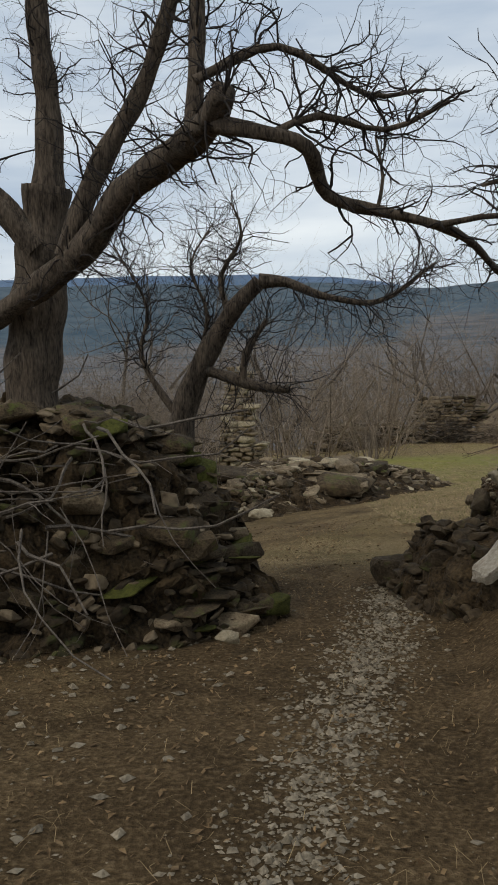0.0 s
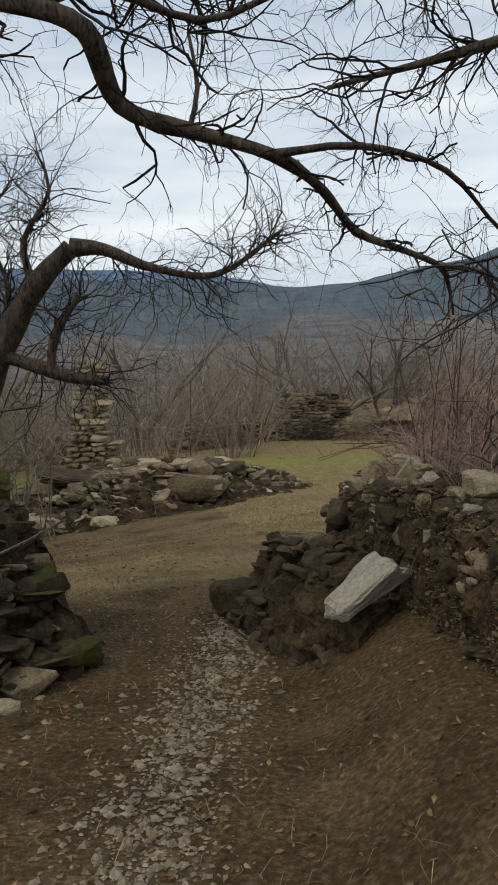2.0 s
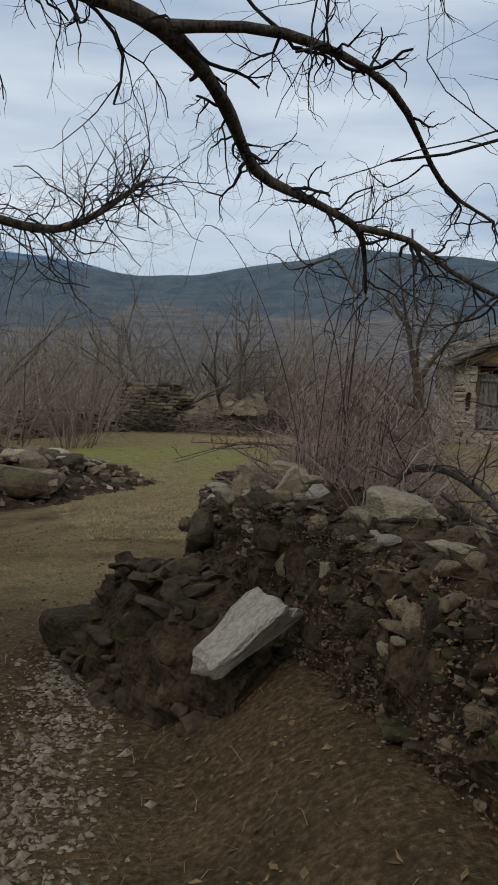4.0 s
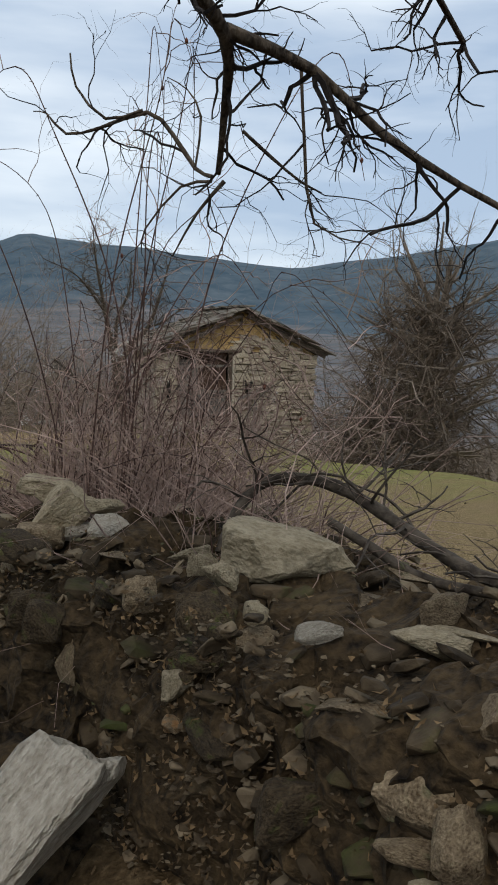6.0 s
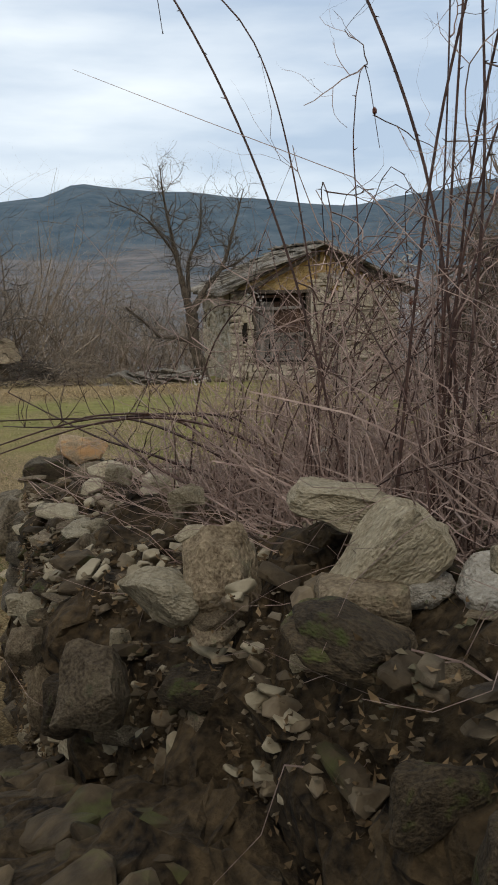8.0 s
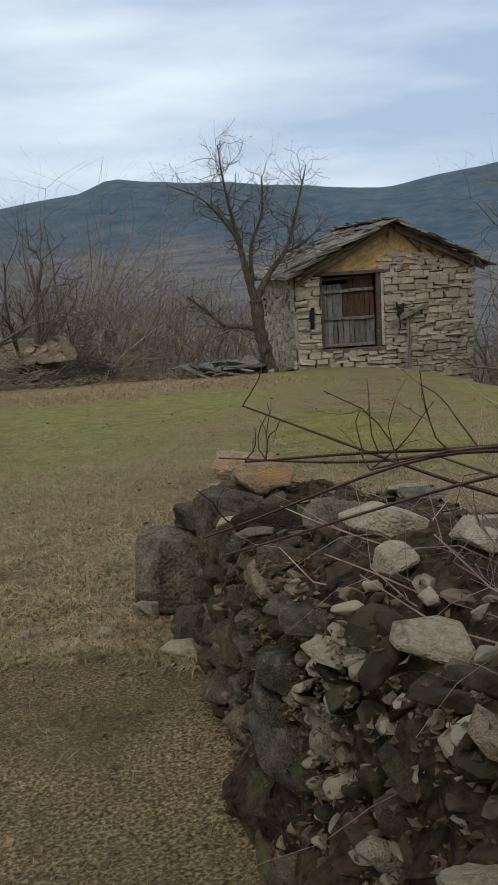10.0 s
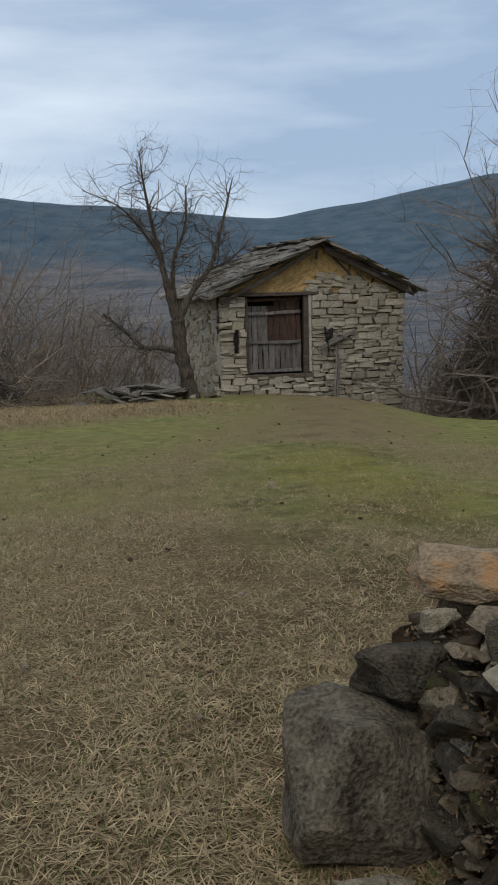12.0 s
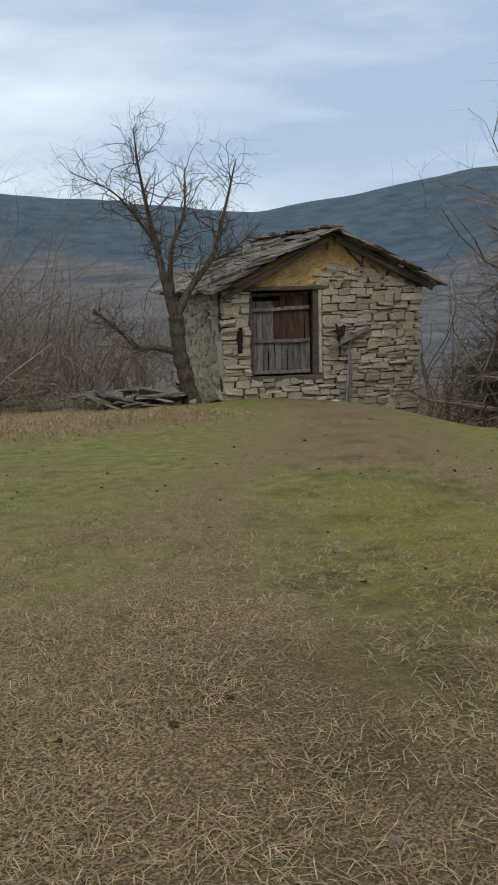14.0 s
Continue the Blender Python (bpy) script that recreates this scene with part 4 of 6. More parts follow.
def side_wall():
    """The side wall with its rough plaster, uneven and bulging."""
    noise.seed_set(4)
    vs, fs, nu, nv = [], [], 46, 20
    for i in range(nu + 1):
        for j in range(nv + 1):
            y, z = 0.05 + (BD - 0.05) * i / nu, -1.0 + (EAVE_Z + 1.0) * j / nv
            d = noise.noise(Vector((0.3, y * 1.5, z * 1.5))) * 0.05 + noise.noise(Vector((0.3, y * 6, z * 6))) * 0.025
            vs.append((0.04 + d, y, z))
    for i in range(nu):
        for j in range(nv):
            a = i * (nv + 1) + j
            fs.append((a, a + 1, a + nv + 2, a + nv + 1))
    raw("wall_left", vs, fs, PLASTER, barn, "rough stone side wall with worn plaster", False)
    barn_box("wall_left_core", MORTAR, 0.12, 0.5, 0.55, BD - 0.5, -1, EAVE_Z)
    rng = random.Random(3)
    for _ in range(270):
        y, z = rng.uniform(0.5, BD), rng.uniform(-0.1, EAVE_Z - 0.1)
        stone(barn, (0.05, y, z), (0.12, rng.uniform(0.2, 0.42), rng.uniform(0.1, 0.17)), (0, 0, rng.gauss(0, 4)), BARN_STONE_POOL, name="stone")


def block_mesh(rng, mat):
    """A hewn walling stone, one unit each way, with uneven bevelled edges."""
    bm = bmesh.new()
    bmesh.ops.create_cube(bm, size=1.0)
    for v in bm.verts:
        v.co += Vector((rng.uniform(-0.1, 0.06), rng.uniform(-0.12, 0.08), rng.uniform(-0.2, 0.14)))
    bmesh.ops.bevel(bm, geom=bm.edges, offset=0.09, segments=1, affect="EDGES")
    for v in bm.verts:
        v.co += Vector((rng.uniform(-0.03, 0.03), rng.uniform(-0.04, 0.04), rng.uniform(-0.05, 0.05)))
    me = bpy.data.meshes.new("brick")
    bm.to_mesh(me)
    bm.free()
    me.materials.append(mat)
    return me


BARN_STONE_POOL = BARN_STONE
BLOCKS = [block_mesh(RNG, BARN_STONE) for _ in range(22)]
ROCKS[BARN_STONE] = BLOCKS
side_wall()

# the front, stone by stone
rngb = random.Random(17)
z = -1.05
while z < EAVE_Z - 0.02:
    h = rngb.uniform(0.08, 0.22)
    if z + h > EAVE_Z:
        h = EAVE_Z - z
    spans = ((-0.02, BW),) if z + h / 2 < DOOR[2] - 0.1 else ((-0.02, DOOR[0] - 0.05), (DOOR[1] + 0.13, BW))
    if 1.08 < z + h / 2 < 1.82:
        spans = ((-0.02, 0.35), (0.49, DOOR[0] - 0.05)) + spans[1:]
    for lo, hi in spans:
        x = lo
        while x < hi - 0.02:
            w = rngb.uniform(0.16, 0.5) * (1.2 if x < 0.05 or x > BW - 0.6 else 1)
            x1 = hi if hi - (x + w) < 0.13 else x + w
            zc, xc = z + h / 2, (x + x1) / 2
            slot = 0.34 < xc < 0.5 and 1.15 < zc < 1.75
            if not slot and zc > foot(xc) - 0.2:
                lean_in = float(smooth(3.8, 5.26, xc))
                cut = rngb.uniform(0.4, 0.62) if h > 0.13 and rngb.random() < 0.3 else 1.0
                for z0, z1 in ((0, cut), (cut, 1)) if cut < 1 else ((0, 1),):
                    ob = new("brick", rngb.choice(BLOCKS))
                    zm = z + h * (z0 + z1) / 2
                    ob.matrix_basis = Matrix.LocRotScale((xc + lean_in * (0.038 * zm - 0.05) + rngb.gauss(0, 0.008), 0.03 + rngb.uniform(-0.05, 0.045), zm + rngb.gauss(0, 0.008)), Euler((rngb.gauss(0, 0.08), rngb.gauss(0, 0.05), rngb.gauss(0, 0.06))), ((x1 - x) * rngb.uniform(0.9, 1.04), 0.2, h * (z1 - z0) * rngb.uniform(0.86, 1.08)))
                    ob.parent = barn
            x = x1 + 0.005
    z += h
# A near-black plate over the wall core paints the loophole's shade.
barn_box("slot", DARK, 0.37, 0.47, 0.035, 0.06, 1.15, 1.75, "near-black plate painting the shade in a narrow loophole")


# gable: clay infill over laths, with posts
def gable(y0, y1, name):
    p = Pile()
    noise.seed_set(12)
    grid, nu, nv = [], 48, 18
    for j in range(nv + 1):
        for i in range(nu + 1):
            v = j / nv * 0.985
            gx, gz = BW * i / nu * (1 - v) + APEX_X * v, EAVE_Z + (APEX_Z - EAVE_Z) * v
            q = Vector((gx, 0, gz))
            grid.append((gx, y0 - 0.03 + 0.05 * noise.noise(q * 2.2) + 0.045 * noise.noise(q * 6) + 0.03 * noise.noise(q * 15), gz))
    p.add(grid, [(j * (nu + 1) + i, j * (nu + 1) + i + 1, (j + 1) * (nu + 1) + i + 1, (j + 1) * (nu + 1) + i) for j in range(nv) for i in range(nu)])
    a = [(0.0, EAVE_Z), (BW, EAVE_Z), (APEX_X, APEX_Z)]
    vs = [(x, y, z) for y in (y0, y1) for x, z in a]
    p.add(vs, [(0, 1, 2), (5, 4, 3), (0, 3, 4, 1), (1, 4, 5, 2), (2, 5, 3, 0)])
    return p.done(name, CLAY, barn, "yellow clay gable infill, cracked and patchy")


gable(0.12, 0.4, "gable_infill")
gable(BD - 0.4, BD - 0.12, "gable_infill")
for _ in range(75):
    x = rngb.uniform(2.5, 4.75)
    zt = EAVE_Z + (APEX_Z - EAVE_Z) * (BW - x) / (BW - APEX_X)
    zz = rngb.uniform(EAVE_Z + 0.02, EAVE_Z + min(zt - EAVE_Z, 0.85) * 0.62)
    ob = new("brick", rngb.choice(BLOCKS))
    ob.matrix_basis = Matrix.LocRotScale((x, 0.06 + rngb.uniform(-0.03, 0.03), zz), Euler((0, rngb.gauss(0, 0.06), 0)), (rngb.uniform(0.15, 0.34), 0.14, rngb.uniform(0.07, 0.12)))
    ob.parent = barn


def beam(name, a, b, w, h, mat=BEAM, parent=None, label=""):
    """A rough timber from a to b."""
    a, b = Vector(a), Vector(b)
    d = (b - a).normalized()
    side = d.cross(Vector((0, 0, 1)))
    side = (Vector((1, 0, 0)) if side.length < 0.1 else side).normalized()
    upv = side.cross(d)
    rng, vs, fs, n = random.Random(int(a.length * 100 + b.length * 17)), [], [], 5
    for i in range(n + 1):
        c = a.lerp(b, i / n) + side * rng.uniform(-0.012, 0.012) + upv * rng.uniform(-0.012, 0.012)
        k = rng.uniform(0.88, 1.08)
        for s, u in ((-1, -0.8), (-0.8, -1), (0.8, -1), (1, -0.8), (1, 0.8), (0.8, 1), (-0.8, 1), (-1, 0.8)):
            vs.append(c + side * (s * w / 2 * k) + upv * (u * h / 2 * k))
    for i in range(n):
        fs += [(i * 8 + j, i * 8 + (j + 1) % 8, (i + 1) * 8 + (j + 1) % 8, (i + 1) * 8 + j) for j in range(8)]
    fs += [tuple(reversed(range(8))), tuple(n * 8 + j for j in range(8))]
    return raw(name, vs, fs, mat, parent, label)


beam("lintel", (-0.1, 0.06, EAVE_Z + 0.05), (2.75, 0.06, EAVE_Z + 0.03), 0.16, 0.1, BEAM, barn)
beam("tie_beam", (2.7, 0.1, EAVE_Z + 0.02), (BW + 0.1, 0.1, EAVE_Z - 0.04), 0.1, 0.07, BEAM, barn)
beam("king_post", (APEX_X - 0.02, 0.12, EAVE_Z + 0.75), (APEX_X, 0.1, APEX_Z - 0.06), 0.08, 0.07, BEAM, barn)
for x, z0, x2, z2 in ((0.5, 2.66, 2.66, 3.8), (5.05, 2.76, 2.88, 3.8)):
    beam("rafter", (x - (0.5 if x < 1 else -0.5), -0.12, z0 - 0.2), (x2, -0.12, z2), 0.1, 0.12, BEAM, barn)
for x, h in ((3.6, 0.75), (4.3, 0.35)):
    beam("stud", (x, 0.09, EAVE_Z + 0.05), (x + 0.12, 0.09, EAVE_Z + 0.05 + h), 0.05, 0.05, BEAM, barn)
for x0, x1 in ((3.2, 3.75), (3.9, 4.3), (4.45, 4.7)):
    beam("brace", (x0, 0.07, EAVE_Z + 1.2 - (x0 - 2.85) * 0.6), (x1, 0.07, EAVE_Z + 0.75 - (x1 - 3.3) * 0.62), 0.04, 0.05, BEAM, barn)

# doorway
door = thing("door_1")
door.parent = barn
beam("jamb", (DOOR[0], 0.1, DOOR[2] - 0.1), (DOOR[0], 0.1, DOOR[3]), 0.1, 0.12, BEAM, door)
beam("jamb", (DOOR[1] - 0.02, 0.1, DOOR[2] - 0.1), (DOOR[1] - 0.02, 0.1, DOOR[3]), 0.12, 0.12, BEAM, door)
beam("sill", (DOOR[0] - 0.15, 0.05, DOOR[2] - 0.08), (DOOR[1] + 0.2, 0.05, DOOR[2] - 0.1), 0.22, 0.12, BEAM, door)
x = DOOR[0] + 0.06
while x < DOOR[1] - 0.12:
    w = rngb.uniform(0.11, 0.19)
    top = 1.62 + rngb.uniform(-0.05, 0.06) if x < 1.2 or x > 1.4 else 1.75
    beam("plank", (x + w / 2, 0.3, DOOR[2]), (x + w / 2 + rngb.uniform(-0.01, 0.01), 0.3, 1.38), w - 0.012, 0.03, PLANK, door)
    beam("plank", (x + w / 2, 0.32, 1.4), (x + w / 2, 0.32, DOOR[3] - (0.35 if x < 1.5 else 0.1)), w - 0.008, 0.03, RUST_PLANK if x > 1.25 else PLANK, door)
    x += w
for zz, m in ((0.62, PLANK), (1.38, PLANK), (2.14, PLANK), (2.5, RUST_PLANK)):
    beam("crossbar", (DOOR[0] + 0.03, 0.25, zz), (DOOR[1] - 0.1, 0.25, zz + rngb.uniform(-0.04, 0.04)), 0.045, 0.085, m, door)
# A near-black sheet stands for the unlit inside behind the planks.
barn_box("door_shade", DARK, DOOR[0] - 0.1, DOOR[1] + 0.1, 0.6, 0.64, 0, EAVE_Z)
# reveal beside the door, of yellow earth
barn_box("reveal", PLASTER, DOOR[1] + 0.05, DOOR[1] + 0.12, 0.0, 0.5, DOOR[2], EAVE_Z, "earth-rendered reveal")


# roof of stone slates
def slate_mesh(rng):
    bm = bmesh.new()
    bmesh.ops.create_cube(bm, size=1.0)
    for v in bm.verts:
        v.co += Vector((rng.uniform(-0.12, 0.12), rng.uniform(-0.1, 0.1), rng.uniform(-0.15, 0.15)))
    bmesh.ops.bevel(bm, geom=bm.edges, offset=0.05, segments=1, affect="EDGES")
    me = bpy.data.meshes.new("slate")
    bm.to_mesh(me)
    bm.free()
    me.materials.append(SLATE)
    return me


SLATES = [slate_mesh(RNG) for _ in range(8)]
roof = thing("roof")
roof.parent = barn


def slope(x_low, x_high, z_low, z_high, name):
    ang = math.atan2(z_high - z_low, abs(x_high - x_low))
    run = math.hypot(z_high - z_low, x_high - x_low)
    sgn = 1 if x_high > x_low else -1
    p = Pile()
    p.box(Matrix.Translation(((x_low + x_high) / 2, BD / 2, (z_low + z_high) / 2 - 0.05)) @ Matrix.Rotation(-ang * sgn, 4, "Y"), run, BD + 0.3, 0.05)
    p.done("roof_deck", BEAM, roof)
    rows = 11
    for r in range(rows):
        u = (r + 0.35) / rows
        y = -0.42 + rngb.uniform(-0.12, 0.1)
        while y < BD + 0.3:
            w = rngb.uniform(0.3, 0.62)
            ob = new("slate", rngb.choice(SLATES))
            ob.matrix_basis = Matrix.LocRotScale((x_low + (x_high - x_low) * u, y + w / 2, z_low + (z_high - z_low) * u + 0.03 + rngb.uniform(0, 0.07) - 0.13 * math.sin(math.pi * u) * math.sin(math.pi * max(0, y) / BD)), Euler((rngb.gauss(0, 0.07), (-ang + 0.1) * sgn + rngb.gauss(0, 0.05), rngb.gauss(0, 0.13))), (run / rows * rngb.uniform(1.4, 2.1), w * 1.05, rngb.uniform(0.035, 0.09)))
            ob.parent = roof
            y += w
    return ang


slope(-0.3, APEX_X, 2.62, APEX_Z + 0.08, "left")
slope(BW + 0.38, APEX_X, 2.66, APEX_Z + 0.08, "right")
y = -0.4
while y < BD:
    ob = new("slate", rngb.choice(SLATES))
    ob.matrix_basis = Matrix.LocRotScale((APEX_X + rngb.uniform(-0.05, 0.05), y + 0.2, APEX_Z + 0.17), Euler((0, rngb.gauss(0, 0.1), rngb.gauss(0, 0.2))), (0.5, 0.42, 0.055))
    ob.parent = roof
    y += 0.42


# things left against the front
def at_front(x, out, z):
    return barn.matrix_basis @ Vector((x, -out, z))


for k, (x0, x1, z1, o) in enumerate(((3.0, 3.25, 1.55, 0.45), (3.12, 3.28, 1.0, 0.35))):
    a, b = at_front(x0, o, 0), at_front(x1, 0.1, z1)
    a.z = zof(a.x, a.y) - 0.02
    tagged(beam("pole", a, b, 0.05, 0.05, PLANK), "pale weathered pole leaning on the barn front", "pole", "leaning poles")
tagged(beam("board", at_front(2.62, 0.24, 1.15), at_front(3.75, 0.2, 1.62), 0.06, 0.1, PLANK), "grey board fixed slantwise on the barn front", "board")
hook = Pile()
hook.tube([tuple(at_front(2.85, 0.2, 1.75)), tuple(at_front(2.88, 0.26, 1.45)), tuple(at_front(2.95, 0.22, 1.0))], [0.03, 0.035, 0.015], 5)
hook.tube([tuple(at_front(3.05, 0.2, 1.7)), tuple(at_front(2.98, 0.28, 1.5)), tuple(at_front(2.85, 0.24, 1.35))], [0.05, 0.06, 0.03], 5)
tagged(hook.done("harness", DARK), "dark old harness hanging on the barn front", "harness")
for x, s in ((2.72, 0.34), (3.0, 0.22)):
    p0 = at_front(x, 0.35, 0)
    ob = stone(None, (p0.x, p0.y, zof(p0.x, p0.y) + s * 0.25), (s, s * 0.8, s), (8, 5, 30), PALE, False, "plastic_bag")
    ob.data = ob.data.copy()
    ob.data.materials[0] = PLASTIC
    tagged(ob, "crumpled white plastic bag at the barn's foot", "bag", "bags")
for k in range(7):
    p0 = at_front(-0.25 - k * 0.12 + RNG.uniform(-0.1, 0.1), 0.35 + RNG.uniform(0, 0.3), 0)
    tagged(stone(None, (p0.x, p0.y, zof(p0.x, p0.y) + 0.05), RNG.uniform(0.15, 0.3), (0, 10, RNG.uniform(0, 180)), RNG.choice((STONE, PALE)), False, "loose_stone"), "loose grey stone at the barn's corner", "stone", "stones at the barn corner")
slates = thing("slate_stack", (10.9, 32.7, zof(10.9, 32.7)), "heap of fallen roof slates beside the tree", "slate heap")
for _ in range(40):
    ob = new("slate", RNG.choice(SLATES))
    ob.matrix_basis = Matrix.LocRotScale((RNG.gauss(0, 0.6), RNG.uniform(-0.5, 0.5), RNG.uniform(0.02, 0.34)), Euler((RNG.gauss(0, 0.25), RNG.gauss(0, 0.25), RNG.uniform(0, 3))), (0.55, 0.42, 0.05))
    ob.parent = slates


# ---- trees ----
def tree(name, at, limbs, label, bark, twig, seed, twigs=26, twig_len=0.5, depth=2, droop=0.02, group="", thick=0.007, wild=0.4, girth=1.0, slim=1.0, crook=0.3, few=lambda q: False):
    """A tree whose trunk and limbs follow given lines (local to its base), with twigs grown from them."""
    t, rng = thing(name, at, label, "tree", group), random.Random(seed)
    tw = Pile()
    for k, (kind, ctrl) in enumerate(limbs):
        line = spline(ctrl, 0.1)
        p, girth_here = Pile(), girth * (1.0 if kind == "trunk" else slim)
        rad = line[:, 3] * girth_here * (1 + 0.10 * np.sin(np.arange(len(line)) * 1.7 + k) + 0.05 * np.sin(np.arange(len(line)) * 4.1))
        if ctrl[0][3] > 0.05:
            line = spline(ctrl, 0.05)
            rad = line[:, 3] * girth_here * (1 + 0.07 * np.sin(np.arange(len(line)) * 0.85 + k))
            p.bark(line[:, :3], rad, k * 3.1, 34 if kind == "trunk" else 20)
        else:
            p.tube(line[:, :3], rad, 7)
        p.done(kind, bark, t, flat=False)
        if kind == "trunk":
            continue
        run = float(np.linalg.norm(np.diff(line[:, :3], axis=0), axis=1).sum())
        for _ in range(max(3, int(twigs * run / 1.8))):
            i = rng.randint(len(line) // 5, len(line) - 1)
            spare = few(line[i, :3])
            if spare and rng.random() < 0.6:
                continue
            w = line[min(i + 1, len(line) - 1), :3] - line[i - 1, :3]
            w = w / (np.linalg.norm(w) + 1e-6) + np.array([rng.gauss(0, 0.8), rng.gauss(0, 0.8), rng.gauss(0, 0.8)])
            grow(tw, rng, line[i, :3], w, twig_len * rng.uniform(0.5, 1.3) * (0.5 if spare else 1), min(line[i, 3] * 0.5, thick * rng.uniform(0.7, 1.6)), depth, droop, wild, (2, 4), (4, 3, 3), 0.6, crook)
    tw.done("crown", twig, t)
    return t


BX, BY = -0.55, 8.6
BZ = zof(BX, BY)


def big(*rows):
    return [(x - BX, y - BY, z - BZ, r) for x, y, z, r in rows]


tree("old_walnut_tree", (BX, BY, BZ), [
    ("trunk", big((-0.62, 8.6, 0.0, 0.30), (-0.6, 8.6, 0.6, 0.25), (-0.55, 8.6, 1.4, 0.22), (-0.45, 8.6, 2.1, 0.2), (-0.36, 8.6, 2.7, 0.17))),
    ("limb", big((-0.36, 8.6, 2.65, 0.15), (-0.32, 8.6, 3.2, 0.11), (-0.36, 8.6, 3.9, 0.09), (-0.3, 8.7, 5.2, 0.05))),
    ("limb", big((-0.4, 8.5, 2.3, 0.13), (-0.9, 8.4, 2.9, 0.1), (-1.6, 8.2, 3.4, 0.07), (-2.4, 8.0, 3.6, 0.04))),
    ("limb", big((-0.9, 8.45, 1.78, 0.09), (-0.5, 8.3, 1.95, 0.11), (0.0, 8.15, 2.22, 0.12), (0.35, 7.95, 2.5, 0.115), (0.75, 7.6, 2.62, 0.11), (1.0, 7.25, 2.66, 0.1), (1.1, 7.1, 2.75, 0.075))),
    ("limb", big((-0.1, 8.15, 2.2, 0.09), (0.15, 8.2, 2.75, 0.085), (0.45, 8.2, 3.2, 0.075), (0.75, 8.1, 3.9, 0.05))),
    ("limb", big((0.85, 7.5, 2.62, 0.07), (0.88, 7.55, 3.0, 0.06), (0.92, 7.6, 3.7, 0.045), (1.0, 7.6, 4.6, 0.03))),
    ("limb", big((1.02, 7.2, 2.64, 0.06), (1.25, 7.15, 2.57, 0.05), (1.45, 7.2, 2.5, 0.047), (1.52, 7.4, 2.32, 0.045), (1.75, 7.45, 2.24, 0.036), (2.03, 7.5, 2.16, 0.031), (2.22, 7.85, 2.1, 0.027), (2.4, 8.27, 1.98, 0.025), (2.62, 8.35, 1.9, 0.021), (2.8, 8.45, 1.83, 0.017), (2.87, 8.58, 1.72, 0.012), (2.9, 8.66, 1.62, 0.009))),
    ("limb", big((2.8, 8.45, 1.84, 0.02), (3.0, 8.45, 1.8, 0.017), (3.14, 8.42, 1.7, 0.014), (3.32, 8.36, 1.6, 0.012), (3.55, 8.3, 1.52, 0.01), (3.8, 8.2, 1.5, 0.008))),
    ("limb", big((2.03, 7.5, 2.16, 0.025), (2.35, 7.6, 2.2, 0.02), (2.7, 7.8, 2.14, 0.016), (3.0, 8.15, 1.95, 0.012), (3.25, 8.3, 1.86, 0.008))),
    ("limb", big((2.88, 8.65, 1.61, 0.0070), (2.86, 8.69, 1.63, 0.0070), (2.83, 8.75, 1.71, 0.0075), (2.79, 8.80, 1.76, 0.0070), (2.71, 8.88, 1.73, 0.0060), (2.65, 8.94, 1.72, 0.0045), (2.62, 8.99, 1.77, 0.0030), (2.60, 9.03, 1.78, 0.0015))),
    ("limb", big((2.76, 8.75, 1.75, 0.0060), (2.69, 8.79, 1.73, 0.0045), (2.64, 8.84, 1.80, 0.0040), (2.63, 8.85, 1.87, 0.0025))),
    ("limb", big((2.85, 8.67, 1.63, 0.0040), (2.87, 8.69, 1.74, 0.0035), (2.85, 8.72, 1.80, 0.0025), (2.82, 8.76, 1.83, 0.0012))),
    ("limb", big((2.94, 8.63, 1.71, 0.0060), (3.00, 8.61, 1.66, 0.0055), (3.06, 8.58, 1.61, 0.0045), (3.11, 8.57, 1.59, 0.0020))),
    ("limb", big((2.88, 8.65, 1.60, 0.0050), (2.83, 8.70, 1.59, 0.0045), (2.77, 8.75, 1.50, 0.0030), (2.77, 8.77, 1.45, 0.0015))),
    ("limb", big((2.90, 8.63, 1.60, 0.0070), (2.85, 8.66, 1.53, 0.0050), (2.81, 8.69, 1.44, 0.0020))),
    ("limb", big((3.05, 8.58, 1.86, 0.0060), (3.06, 8.57, 1.69, 0.0055), (3.08, 8.55, 1.52, 0.0040), (3.19, 8.50, 1.48, 0.0015))),
    ("limb", big((1.3, 7.15, 2.56, 0.03), (1.5, 7.3, 2.66, 0.025), (1.8, 7.5, 2.62, 0.02), (2.1, 7.6, 2.75, 0.015))),
    ("limb", big((0.9, 7.4, 2.9, 0.04), (1.3, 7.5, 3.05, 0.03), (1.7, 7.7, 2.85, 0.02), (2.0, 7.9, 2.9, 0.012))),
    ("limb", big((1.75, 7.45, 2.24, 0.015), (1.78, 7.5, 2.4, 0.012), (1.75, 7.55, 2.6, 0.01))),
], "huge old walnut tree with furrowed trunk and long crooked limbs", BARK, TWIG, 71, 56, 0.42, 2, 0.02, girth=0.82, slim=0.84, thick=0.0052, wild=0.62, few=lambda q: q[0] > 2.3)

LX, LY = 0.05, 9.9
LZ = zof(LX, LY)


def lean(*rows):
    return [(x - LX, y - LY, z - LZ, r) for x, y, z, r in rows]


